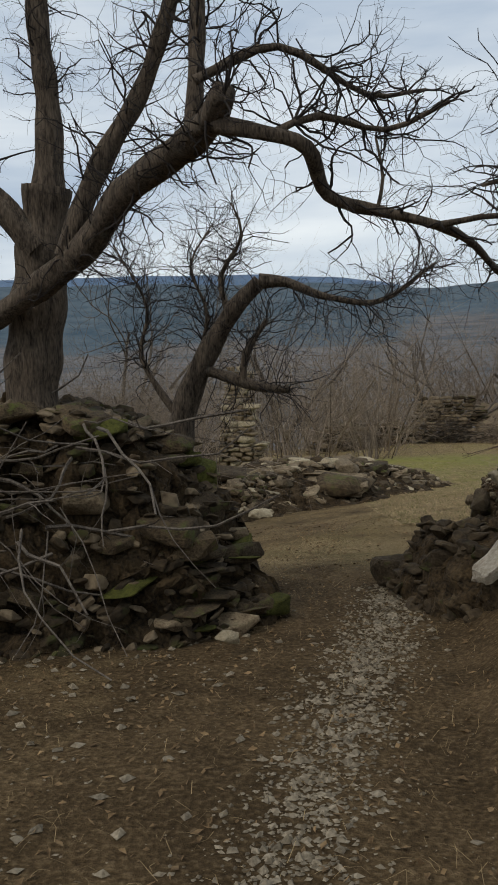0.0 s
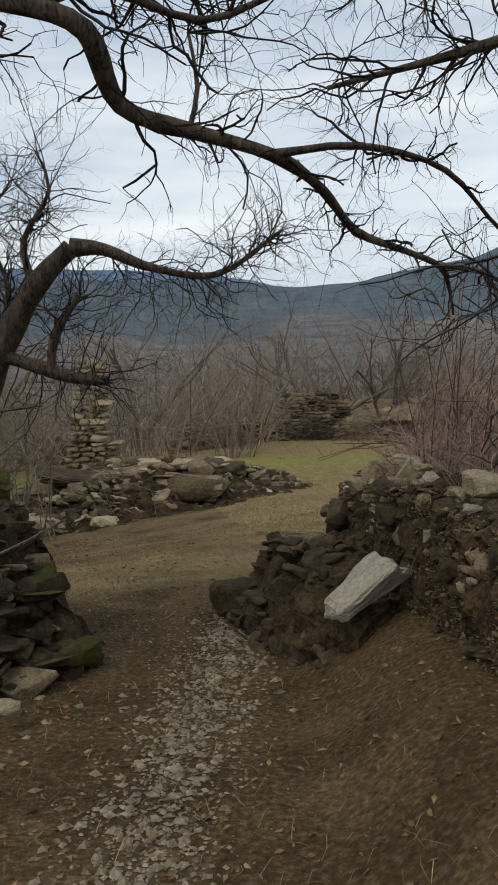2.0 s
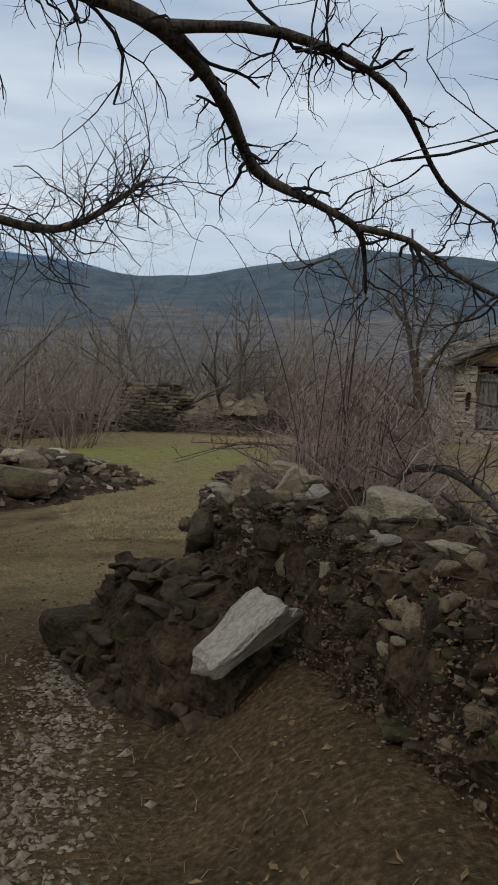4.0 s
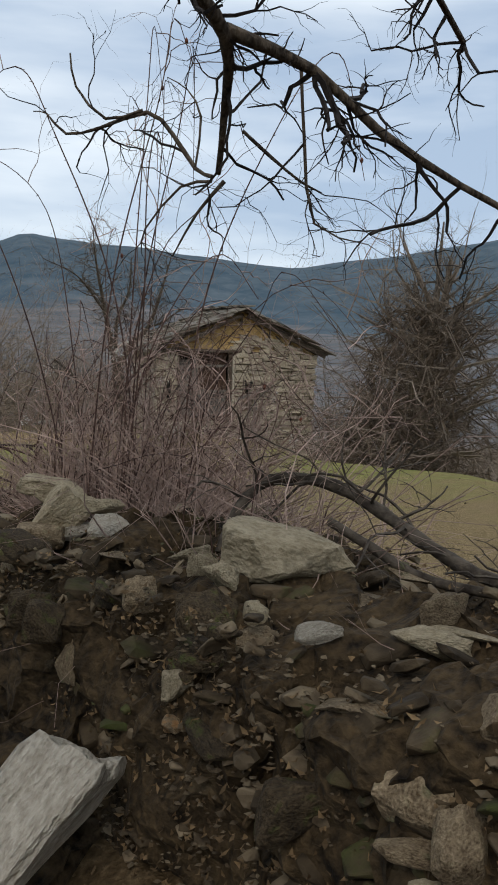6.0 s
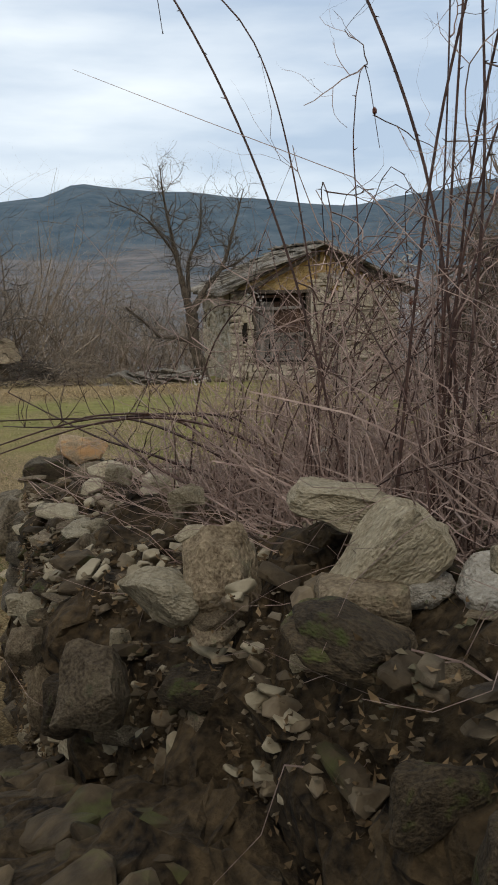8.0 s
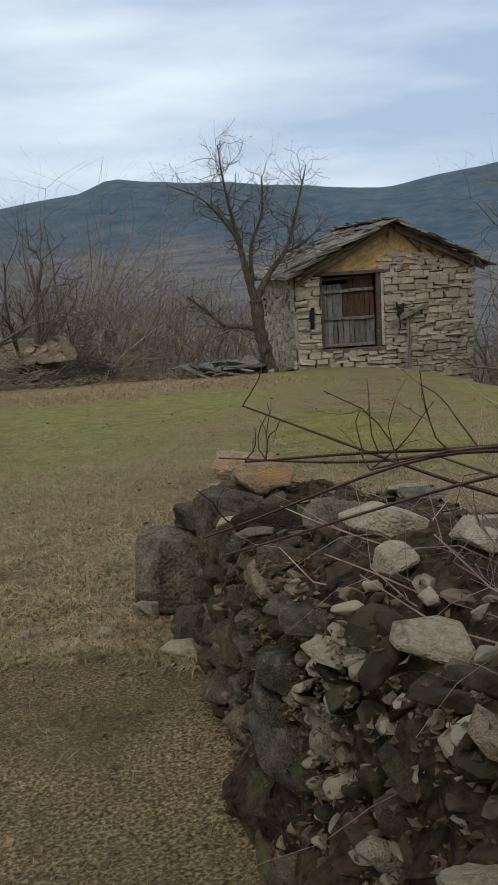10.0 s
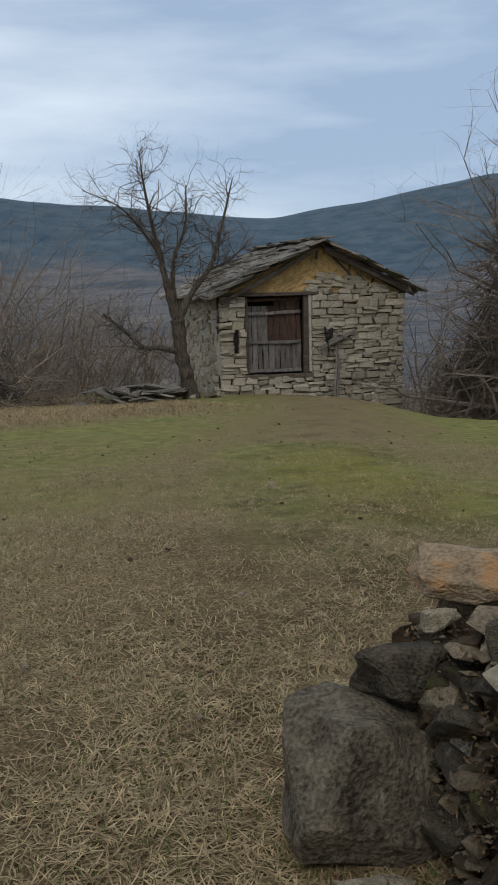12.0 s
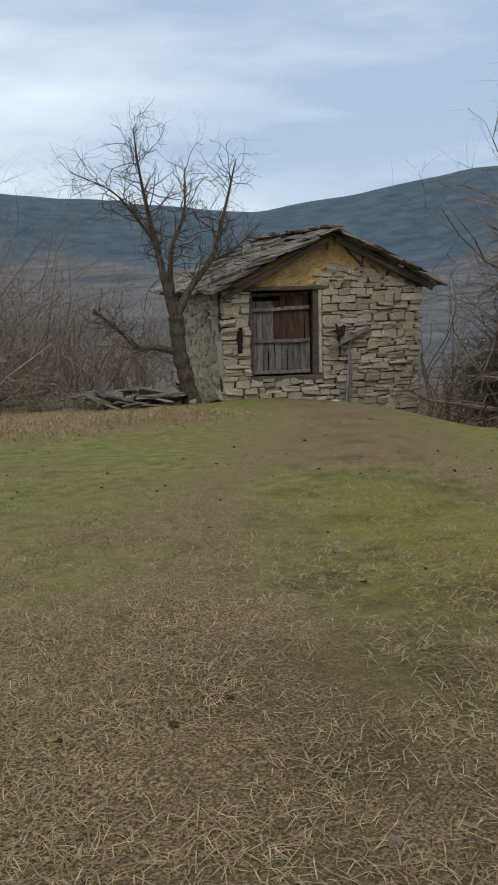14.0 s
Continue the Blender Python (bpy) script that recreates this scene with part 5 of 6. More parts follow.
tree("leaning_tree", (LX, LY, LZ), [
    ("trunk", lean((0.02, 9.9, -0.3, 0.14), (0.05, 9.9, 0.6, 0.12), (0.14, 9.9, 1.15, 0.1), (0.35, 9.85, 1.6, 0.08), (0.6, 9.8, 1.95, 0.065), (0.8, 9.8, 2.14, 0.06))),
    ("limb", lean((0.8, 9.8, 2.14, 0.055), (1.0, 9.8, 2.12, 0.04), (1.3, 9.8, 2.0, 0.025), (1.7, 9.8, 1.95, 0.018), (2.1, 9.8, 2.2, 0.01))),
    ("limb", lean((0.55, 9.82, 1.9, 0.035), (0.48, 9.9, 2.2, 0.02), (0.66, 9.9, 2.5, 0.013), (0.58, 9.95, 2.75, 0.006))),
    ("limb", lean((0.3, 9.85, 1.5, 0.05), (0.55, 9.8, 1.42, 0.045), (0.8, 9.75, 1.34, 0.04), (1.0, 9.75, 1.32, 0.03))),
    ("limb", lean((0.65, 9.75, 1.38, 0.03), (0.68, 9.75, 1.6, 0.03), (0.85, 9.75, 1.85, 0.02))),
    ("limb", lean((0.1, 9.9, 1.1, 0.035), (-0.2, 9.95, 1.6, 0.02), (-0.15, 10, 2.0, 0.013), (-0.4, 10, 2.5, 0.006))),
    ("limb", lean((0.2, 9.9, 1.4, 0.025), (0.35, 9.95, 1.9, 0.016), (0.22, 10, 2.3, 0.01), (0.4, 10, 2.6, 0.006))),
], "dark leaning tree with a bent trunk and tangled crown", BARK, TWIG, 72, 105, 0.42, 2, 0.0, thick=0.0036, wild=0.65)

# the bare tree by the barn
TX, TY = 11.80, 32.32
TZ = zof(TX, TY)
bare_tree = tree("bare_walnut_tree", (TX, TY, TZ), [
    ("trunk", [(0.15, 0, -0.1, 0.23), (0.03, 0, 0.6, 0.18), (-0.13, 0, 1.4, 0.17), (-0.19, 0, 2.2, 0.18)]),
    ("limb", [(-0.13, 0, 1.3, 0.1), (-0.64, 0.1, 1.45, 0.075), (-1.15, 0.1, 1.5, 0.06), (-1.54, 0.2, 1.9, 0.045), (-2.18, 0.2, 2.44, 0.02)]),
    ("limb", [(-0.19, 0, 2.1, 0.13), (-0.45, 0, 3.16, 0.09), (-0.64, 0.1, 4.24, 0.06), (-0.9, 0.1, 5.56, 0.03), (-1.02, 0.1, 6.64, 0.012)]),
    ("limb", [(-0.17, 0, 2.2, 0.12), (0.26, 0, 2.92, 0.08), (0.9, 0.1, 3.64, 0.06), (1.28, 0.1, 4.72, 0.04), (1.66, 0.1, 6.04, 0.012)]),
    ("limb", [(-0.26, 0, 2.68, 0.07), (-0.19, 0.1, 3.76, 0.05), (0.19, 0.1, 4.72, 0.03), (0.26, 0.1, 5.8, 0.012)]),
    ("limb", [(-0.51, 0.1, 3.88, 0.05), (-1.15, 0.1, 4.72, 0.035), (-1.66, 0.1, 5.2, 0.02), (-2.56, 0.1, 5.56, 0.01)]),
    ("limb", [(0.77, 0.1, 3.52, 0.05), (1.41, 0.1, 3.76, 0.03), (2.05, 0.1, 4.24, 0.015)]),
], "bare dark walnut tree standing beside the barn", BARK, GREY_BARK, 73, 22, 0.95, 2, -0.02, thick=0.014, wild=0.55)
bare_tree.scale = (0.96, 0.96, 0.92)

# the tree over the wall, whose hanging twigs reach the path
RX, RY = 4.9, 6.6
RZ = zof(RX, RY)


def right(*rows):
    return [(x - RX, y - RY, z - RZ, r) for x, y, z, r in rows]


tree("roadside_tree", (RX, RY, RZ), [
    ("trunk", right((4.9, 6.6, -0.3, 0.12), (4.85, 6.6, 1.2, 0.1), (4.75, 6.65, 2.2, 0.09))),
    ("limb", right((4.75, 6.65, 2.1, 0.07), (4.2, 6.75, 2.5, 0.05), (3.3, 6.9, 2.5, 0.03), (2.7, 7.0, 2.35, 0.016), (2.2, 7.05, 2.25, 0.006))),
    ("limb", right((4.6, 6.7, 2.6, 0.05), (3.8, 6.9, 2.95, 0.03), (2.9, 7.0, 2.8, 0.018), (2.3, 7.1, 2.62, 0.006))),
    ("limb", right((4.75, 6.65, 2.0, 0.05), (3.7, 6.3, 1.95, 0.03), (2.95, 6.15, 1.8, 0.016), (2.55, 6.1, 1.6, 0.006))),
    ("limb", right((4.75, 6.6, 2.0, 0.05), (3.7, 6.2, 1.7, 0.025), (3.0, 6.05, 1.6, 0.014), (2.6, 6.0, 1.4, 0.006))),
    ("limb", right((4.75, 6.65, 2.2, 0.06), (4.3, 6.8, 3.0, 0.04), (3.4, 6.7, 3.1, 0.02), (2.7, 6.6, 2.75, 0.006))),
], "crooked tree with dense hanging twigs behind the wall", BARK, TWIG, 74, 70, 0.3, 2, 0.05, thick=0.004, wild=0.55)


# ---- brush, hedges and thickets ----
def bush_mesh(name, seed, stems, tall, wide, thick, mat, depth=2, up=0.05, kids=(3, 5), wild=0.45, seg=3):
    rng, p = random.Random(seed), Pile()
    for _ in range(stems):
        a, r = rng.uniform(0, 6.28), wide * 0.25 * rng.random()
        w = np.array([math.cos(a) * rng.uniform(0.1, 0.7), math.sin(a) * rng.uniform(0.1, 0.7), 1.0])
        grow(p, rng, (math.cos(a) * r, math.sin(a) * r, -0.1), w, tall * rng.uniform(0.5, 0.8), thick * rng.uniform(0.7, 1.3), depth, 0.0, wild, kids, (3, 3, 3), 0.66, 0.2, up, seg)
    me = bpy.data.meshes.new(name)
    me.from_pydata(p.v, [], p.f)
    me.materials.append(mat)
    me.update()
    return me


HEDGE = [bush_mesh("bush", 100 + k, 11, 2.9, 3.6, 0.017, BRUSH, 3, 0.01, (3, 4), 0.7, 2) for k in range(5)]
rngh = random.Random(5)
for k in range(115):
    u = rngh.random()
    if u < 0.5:
        x, y = rngh.uniform(-16, 11.5), rngh.uniform(40, 50)
    elif u < 0.75:
        x, y = rngh.uniform(12, 30), rngh.uniform(41, 52)
    else:
        x, y = rngh.uniform(20.5, 34), rngh.uniform(26, 44)
    ob = new("scrub_bush", rngh.choice(HEDGE))
    s = rngh.uniform(0.8, 1.3) * (1.5 if y > 44 else 1.15)
    if -6 < x < 11.5:
        s *= 1.35
    ob.matrix_basis = Matrix.LocRotScale((x, y, zof(x, y)), Euler((0, 0, rngh.uniform(0, 6.28))), (s * 1.2, s * 1.2, s))
    tagged(ob, "leafless brown scrub bush in the winter thicket", "bush", "thicket behind the field")
for k in range(46):
    x, y = (rngh.uniform(-11, -1.5), rngh.uniform(11.5, 30)) if k < 26 else (rngh.uniform(-10, 1.5), rngh.uniform(27, 38))
    if x > -4 and y > 14 and y < 26.5:
        continue
    ob = new("scrub_bush", rngh.choice(HEDGE))
    s = rngh.uniform(0.7, 1.1) * (1.0 if k < 26 else 1.5)
    ob.matrix_basis = Matrix.LocRotScale((x, y, zof(x, y)), Euler((0, 0, rngh.uniform(0, 6.28))), (s, s, s))
    tagged(ob, "leafless brown scrub bush in the winter thicket", "bush", "thicket on the slope")

DUSK = [bush_mesh("bush", 120 + k, 12, 3.0, 3.4, 0.014, BRUSH_DARK, 3, 0.01, (3, 4), 0.7, 2) for k in range(3)]
for k in range(18):
    x, y = (rngh.uniform(-6.5, -0.6), rngh.uniform(12.2, 15.0)) if k < 9 else (rngh.uniform(-9, -3.2), rngh.uniform(15, 26))
    ob = new("scrub_bush", rngh.choice(DUSK))
    s = rngh.uniform(0.75, 1.15)
    ob.matrix_basis = Matrix.LocRotScale((x, y, zof(x, y)), Euler((0, 0, rngh.uniform(0, 6.28))), (s, s, s))
    tagged(ob, "dark leafless scrub bush behind the rubble heap", "bush", "thicket behind the heap")

# the tall dense tree beside the barn
dt = thing("overgrown_tree", (19.1, 27.0, zof(19.1, 27.0)), "dense twiggy tree overgrown with creepers beside the barn", "tree")
p = Pile()
p.tube(spline([(0, 0, -0.2, 0.2), (0.05, 0, 1, 0.16), (0, 0.1, 2.4, 0.12), (0.2, 0.1, 3.6, 0.08), (0.3, 0, 6.4, 0.02)], 0.2)[:, :3], spline([(0, 0, -0.2, 0.2), (0.05, 0, 1, 0.16), (0, 0.1, 2.4, 0.12), (0.2, 0.1, 3.6, 0.08), (0.3, 0, 6.4, 0.02)], 0.2)[:, 3], 8)
p.done("trunk", GREY_BARK, dt, flat=False)
p, rngt = Pile(), random.Random(81)
for k in range(44):
    a, zz = k * 2.4 + rngt.uniform(-0.3, 0.3), 0.7 + 0.085 * k
    rise = rngt.uniform(0.2, 1.0) + k * 0.018
    grow(p, rngt, (0.03 * k / 4, 0.05, zz), (math.cos(a), math.sin(a), rise), rngt.uniform(1.7, 2.5) * (1.1 - k * 0.007), 0.06, 4, 0.0, 0.5, (3, 4), (4, 3, 3, 3, 3), 0.6, 0.17, 0.015, 2)
p.done("crown", BRUSH_DARK, dt)
p = Pile()
for k in range(950):
    a, d, zz = rngt.uniform(0, 6.28), 2.3 * rngt.random() ** 0.6, rngt.uniform(0.0, 4.4)
    d *= 1.0 - 0.13 * zz
    grow(p, rngt, (math.cos(a) * d, math.sin(a) * d, zz), (rngt.gauss(0, 0.7), rngt.gauss(0, 0.7), rngt.gauss(-0.1, 0.6)), rngt.uniform(0.5, 0.95), 0.017, 2, 0.03, 0.6, (3, 4), (3, 3, 3), 0.66, 0.25, 0.0, 2)
p.done("creeper", CREEPER, dt, "dark tangle of hanging creepers")

dt.scale = (1.35, 1.35, 1.25)
bush = thing("overgrown_bush", (19.9, 29.6, zof(19.9, 29.6)), "dense dark bush of creepers beside the barn's corner", "bush")
p = Pile()
for k in range(620):
    a, d = rngt.uniform(0, 6.28), 1.35 * rngt.random() ** 0.6
    grow(p, rngt, (math.cos(a) * d, math.sin(a) * d, rngt.uniform(0, 2.3) * (1.15 - 0.4 * d)), (rngt.gauss(0, 0.6), rngt.gauss(0, 0.6), rngt.uniform(-0.2, 1.0)), rngt.uniform(0.5, 1.0), 0.014, 2, 0.0, 0.6, (3, 4), (3, 3, 3), 0.64, 0.22, 0.0, 2)
p.done("crown", CREEPER, bush)
bush.scale = (1.1, 1.1, 1.15)

# smaller bare trees in the hedge
for k, (x, y, s) in enumerate(((20.5, 44, 1.5), (-3.0, 38, 1.5), (6.5, 40, 1.35), (3, 37, 1.2), (-8, 33, 1.6), (26, 40, 1.4))):
    t = thing("hedge_tree", (x, y, zof(x, y)), "bare grey tree standing in the hedge", "tree", "hedge trees")
    p, rngt = Pile(), random.Random(90 + k)
    for _ in range(3):
        grow(p, rngt, (rngt.uniform(-0.3, 0.3), rngt.uniform(-0.3, 0.3), -0.1), (rngt.gauss(0, 0.25), rngt.gauss(0, 0.25), 1), 3.0 * s, 0.09, 4, 0.0, 0.36, (3, 4), (5, 4, 3, 3), 0.6, 0.13, 0.04)
    p.done("crown", GREY_BARK, t)


# ---- the bramble bush on the wall ----
bramble = thing("bramble_bush", (3.05, 9.68, 0.6), "tangled leafless bramble and rose canes growing on the wall", "bush")
rngc = random.Random(33)
fine, tips = Pile(), []
for k in range(82):
    tall = k < 12
    x0, y0 = rngc.gauss(0.06, 0.09 if tall else 0.16), rngc.gauss(0.1 if tall else 0.25, 0.17 if tall else 0.4)
    a = rngc.uniform(-1.2, 1.9) if tall else rngc.uniform(-1.5, 1.75)
    out = rngc.uniform(0.1, 0.75) * (1 if rngc.random() < 0.65 else -0.5) if tall else rngc.uniform(0.25, 0.8)
    h = rngc.uniform(0.95, 1.75) if tall else rngc.uniform(0.3, 0.85)
    dx, dy = math.cos(a) * out * 0.7, math.sin(a) * out
    if tall:
        side_way, ahead = rngc.gauss(0, 0.5), rngc.gauss(0.12, 0.15)
        dx, dy = 0.75 * side_way + 0.5 * ahead, -0.66 * side_way + 0.85 * ahead
    tip = rngc.uniform(0.72, 1.02) if tall else rngc.uniform(0.25, 0.8)
    w = rngc.uniform(0.0028, 0.0042) if tall else rngc.uniform(0.0018, 0.0028)
    rows = [(x0, y0, -0.3, w), (x0 + dx * 0.2, y0 + dy * 0.2, h * 0.45, w * 0.9), (x0 + dx * 0.55, y0 + dy * 0.55, h * 0.85, w * 0.7), (x0 + dx * 0.9, y0 + dy * 0.9, h, w * 0.55), (x0 + dx * (1.1 if tall else 1.5), y0 + dy * (1.1 if tall else 1.5), h * tip, w * 0.35)]
    rows = [(x + rngc.gauss(0, 0.025), y + rngc.gauss(0, 0.025), z, r) for x, y, z, r in rows]
    line = spline(rows, 0.05)
    one = Pile()
    one.tube(line[:, :3], line[:, 3], 4)
    for i in range(2, len(line), 2):
        d = np.array([rngc.gauss(0, 1), rngc.gauss(0, 1), rngc.gauss(0, 0.4)])
        d /= np.linalg.norm(d)
        one.tube([line[i, :3], line[i, :3] + d * 0.012], [0.0022, 0.0004], 3)
    one.done("cane", CANE, bramble)
    tips.append(line[-2, :3])
    for _ in range(4):
        i = rngc.randint(3, len(line) - 1)
        grow(fine, rngc, line[i, :3], (abs(rngc.gauss(0, 1)) - 0.3, rngc.gauss(0, 1), rngc.gauss(0.25, 0.6)), rngc.uniform(0.18, 0.42), 0.0021, 2, 0.015, 0.5, (1, 3), (3, 3, 3), 0.6, 0.24)
for k in range(2200):
    far_part = k % 5 > 1
    x0, y0 = abs(rngc.gauss(0.0, 0.3)) - 0.08, rngc.gauss(0.85 if far_part else 0.15, 0.42)
    grow(fine, rngc, (x0, y0, -0.15 - 0.16 * max(0, y0)), (abs(rngc.gauss(0.15, 0.65)) - 0.12, rngc.gauss(0, 0.9), rngc.uniform(0.3, 1.1)), rngc.uniform(0.35, 0.9) * (0.8 if far_part else 1), 0.0031, 1, 0.03, 0.7, (2, 3), (3, 3), 0.6, 0.3)
heads = [v for v in fine.v if 0.12 < v[2] < 0.62 and v[1] > 0.1]
fine.done("thicket", THICKET, bramble)
for k in range(9):
    c = np.array(tips[(k * 3) % len(tips)])
    one = Pile()
    one.tube([c, c + [0, 0, 0.006], c + [0, 0, 0.014], c + [0, 0, 0.02]], [0.001, 0.006, 0.006, 0.001], 6)
    one.done("hip", HIP, bramble, "shrivelled brown rose hip")
for k in range(16):
    seeds = Pile()
    c = np.array(heads[rngc.randrange(len(heads))])
    for _ in range(26):
        q = c + np.array([rngc.gauss(0, 0.013) for _ in range(3)])
        seeds.tube([q, q + np.array([rngc.gauss(0, 0.005) for _ in range(3)])], [0.003, 0.001], 3)
    seeds.done("seed_head", BLOSSOM, bramble, "pale fluffy seed head")

# low trailing briars over the wall's end
briar = thing("briar", (2.95, 10.7, 0.5), "low trailing briar lying over the wall's end", "bush")
for k in range(7):
    y0 = rngc.uniform(-0.6, 0.5)
    line = spline([(0.25, y0, 0.0, 0.005), (0.1 + rngc.uniform(-0.2, 0.15), y0 + 0.2, 0.1 + rngc.uniform(0, 0.15), 0.0045), (-0.15, y0 + 0.55 + rngc.uniform(-0.2, 0.2), 0.2 + rngc.uniform(-0.05, 0.1), 0.0035), (-0.35 + rngc.uniform(-0.25, 0.3), y0 + 0.9 + rngc.uniform(-0.5, 0.4), 0.18 + rngc.uniform(-0.1, 0.1), 0.002)], 0.06)
    p = Pile()
    p.tube(line[:, :3], line[:, 3], 4)
    for _ in range(4):
        i = rngc.randint(3, len(line) - 1)
        grow(p, rngc, line[i, :3], (rngc.gauss(0, 0.5), rngc.gauss(0, 0.5), 1), rngc.uniform(0.08, 0.25), 0.002, 1, 0.0, 0.5, (1, 2), (3, 3), 0.6, 0.2)
    p.done("cane", CANE, briar)

# the dead limb on the wall
limb = thing("fallen_branch", (3.45, 8.7, 0.76), "fallen dead branch arched over the wall top with broken twigs", "branch")
main = spline([(-0.37, 0.25, -0.06, 0.013), (-0.3, 0.28, 0.05, 0.015), (-0.2, 0.29, 0.12, 0.016), (-0.1, 0.18, 0.13, 0.017), (-0.02, 0.06, 0.08, 0.017), (0.04, -0.12, 0.0, 0.018), (0.1, -0.3, -0.05, 0.018), (0.25, -0.6, -0.04, 0.016)], 0.04)
p = Pile()
p.tube(main[:, :3], main[:, 3] * (1 + 0.12 * np.sin(np.arange(len(main)) * 2.1)), 8)
p.done("bough", DEAD_WOOD, limb, flat=False)
side = spline([(-0.16, 0.05, 0.05, 0.012), (-0.1, -0.05, 0.0, 0.013), (-0.02, -0.2, -0.06, 0.013), (0.15, -0.5, -0.06, 0.012)], 0.04)
p = Pile()
p.tube(side[:, :3], side[:, 3], 7)
p.done("side_bough", DEAD_WOOD, limb, flat=False)
p = Pile()
for k in range(24):
    i = rngc.randint(2, len(main) - 1)
    grow(p, rngc, main[i, :3], (rngc.gauss(0, 0.8), rngc.gauss(0, 0.8), rngc.uniform(0, 1)), rngc.uniform(0.12, 0.4), 0.005, 2, 0.0, 0.5, (1, 3), (4, 3, 3), 0.6, 0.2)
p.done("brushwood", DEAD_WOOD, limb)

# brushwood heaped at the field's edge
for k, (x, y, s) in enumerate(((8.7, 34.0, 1.0), (7.3, 34.7, 0.9), (5.4, 35.6, 1.0), (3.4, 36.2, 0.9), (0.4, 34.9, 0.7))):
    bh = Pile()
    for _ in range(260):
        a = rngc.uniform(0, 6.28)
        gx = rngc.gauss(0, 0.65 * s)
        grow(bh, rngc, (gx, rngc.gauss(0, 0.35 * s), rngc.uniform(0, 0.95 * s) * math.exp(-gx * gx)), (math.cos(a), math.sin(a), rngc.gauss(0, 0.25)), rngc.uniform(0.3, 0.8), 0.012, 1, 0.02, 0.5, (1, 3), (3, 3), 0.6, 0.2, 0.0, 2)
    ob = tagged(bh.done("brushwood", DEAD_WOOD if k % 2 else BRUSH), "heap of cut brown brushwood at the field's edge", "brushwood", "brushwood heaps", "stuff")
    ob.matrix_basis = Matrix.Translation((x, y, zof(x, y)))

# dead sticks on the heap
for k in range(85):
    x, y = rngc.uniform(-2.6, 0.25), rngc.uniform(7.5, 8.5)
    zz = 0.55 + 0.6 * float(smooth(7.5, 8.4, y)) + rngc.uniform(-0.1, 0.2)
    p = Pile()
    grow(p, rngc, (x, y, zz), (rngc.gauss(0.4, 0.6), rngc.gauss(-0.4, 0.5), rngc.gauss(-0.1, 0.3)), rngc.uniform(0.5, 1.3), rngc.uniform(0.005, 0.014), 1, 0.01, 0.4, (1, 1), (5, 4, 3), 0.6, 0.2)
    tagged(p.done("dead_stick", GREY_BARK), "grey dead stick lying on the rubble heap", "stick", "sticks on the heap")


# ---- single stones ----
def own_stone(name, at, size, rot, mat, label, slab=False, pick=0):
    return tagged(stone(None, at, size, rot, mat, slab, name, pick, not slab), label, "stone")


own_stone("dark_boulder", (2.2, 9.2, 0.1), (0.55, 0.4, 0.4), (5, 10, 35), DARK_STONE, "large dark flat boulder at the wall's foot", False, 3)
def split_slab(name, at, size, rot, mat, label, seed, taper):
    ob = new(name, hewn_mesh(name, random.Random(seed), mat, taper))
    ob.matrix_basis = Matrix.LocRotScale(at, Euler([radians(a) for a in rot]), size)
    return tagged(ob, label, "stone")


split_slab("white_slab", (2.46, 8.51, 0.32), (0.38, 0.175, 0.15), (24, -34, 28), WHITE_STONE, "large pale split slab leaning against the wall's foot", 3, 0.6)
split_slab("leaning_slab", (2.8, 9.44, 0.735), (0.21, 0.11, 0.115), (0, -50, -28), PALE, "thick grey-brown slab leaning on the wall top", 8, 0.75)
split_slab("cap_stone", (2.82, 9.6, 0.775), (0.19, 0.17, 0.075), (4, 8, -28), PALE, "flat grey cap stone on the wall top", 11, 0.8)
own_stone("pale_boulder", (3.09, 8.62, 0.76), (0.34, 0.24, 0.26), (5, 10, -50), PALE, "broad pale boulder with flaking face on the wall top", False, 3)
own_stone("face_boulder", (2.5, 9.72, 0.625), (0.16, 0.12, 0.13), (0, 10, -20), PALE, "rounded pale stone set in the wall face", False, 5)
own_stone("flaky_boulder", (2.91, 9.29, 0.705), (0.16, 0.13, 0.15), (8, 12, -30), WHITE_STONE, "cracked whitish stone on the wall's edge", False, 3)
own_stone("small_stone", (2.83, 9.4, 0.685), (0.11, 0.08, 0.06), (0, -14, -30), WHITE_STONE, "small white stone wedged under the slab", False, 6)
own_stone("tan_stone", (2.935, 9.06, 0.555), (0.12, 0.1, 0.11), (0, 4, -35), RUST_STONE, "tan squared stone set in the earth of the wall", False, 1)
own_stone("wall_block", (2.38, 9.8, 0.45), (0.17, 0.15, 0.21), (4, 3, -20), STONE, "squared brown block standing out of the wall's end", False, 0)
own_stone("rock", (1.78, 9.85, -0.1), (0.46, 0.34, 0.42), (0, 5, 15), DARK_STONE, "dark squat rock at the wall's end beside the path", False, 0)
own_stone("orange_stone", (3.396, 13.664, 0.167), (0.33, 0.24, 0.22), (0, 6, -31), RUST_STONE, "orange-stained flat stone on the wall's end", False, 2)
own_stone("bed_stone", (3.407, 13.65, 0.044), (0.26, 0.22, 0.16), (0, 0, -20), STONE, "grey stone bedded under the orange one", False, 2)
own_stone("round_stone", (3.192, 13.649, -0.042), (0.36, 0.3, 0.33), (0, 8, -28), LICHEN, "rounded grey stone near the wall's end", False, 6)
own_stone("corner_block", (3.019, 13.651, -0.278), (0.5, 0.42, 0.52), (0, 4, -25), LICHEN, "large dark lichened block at the wall's corner", False, 7)
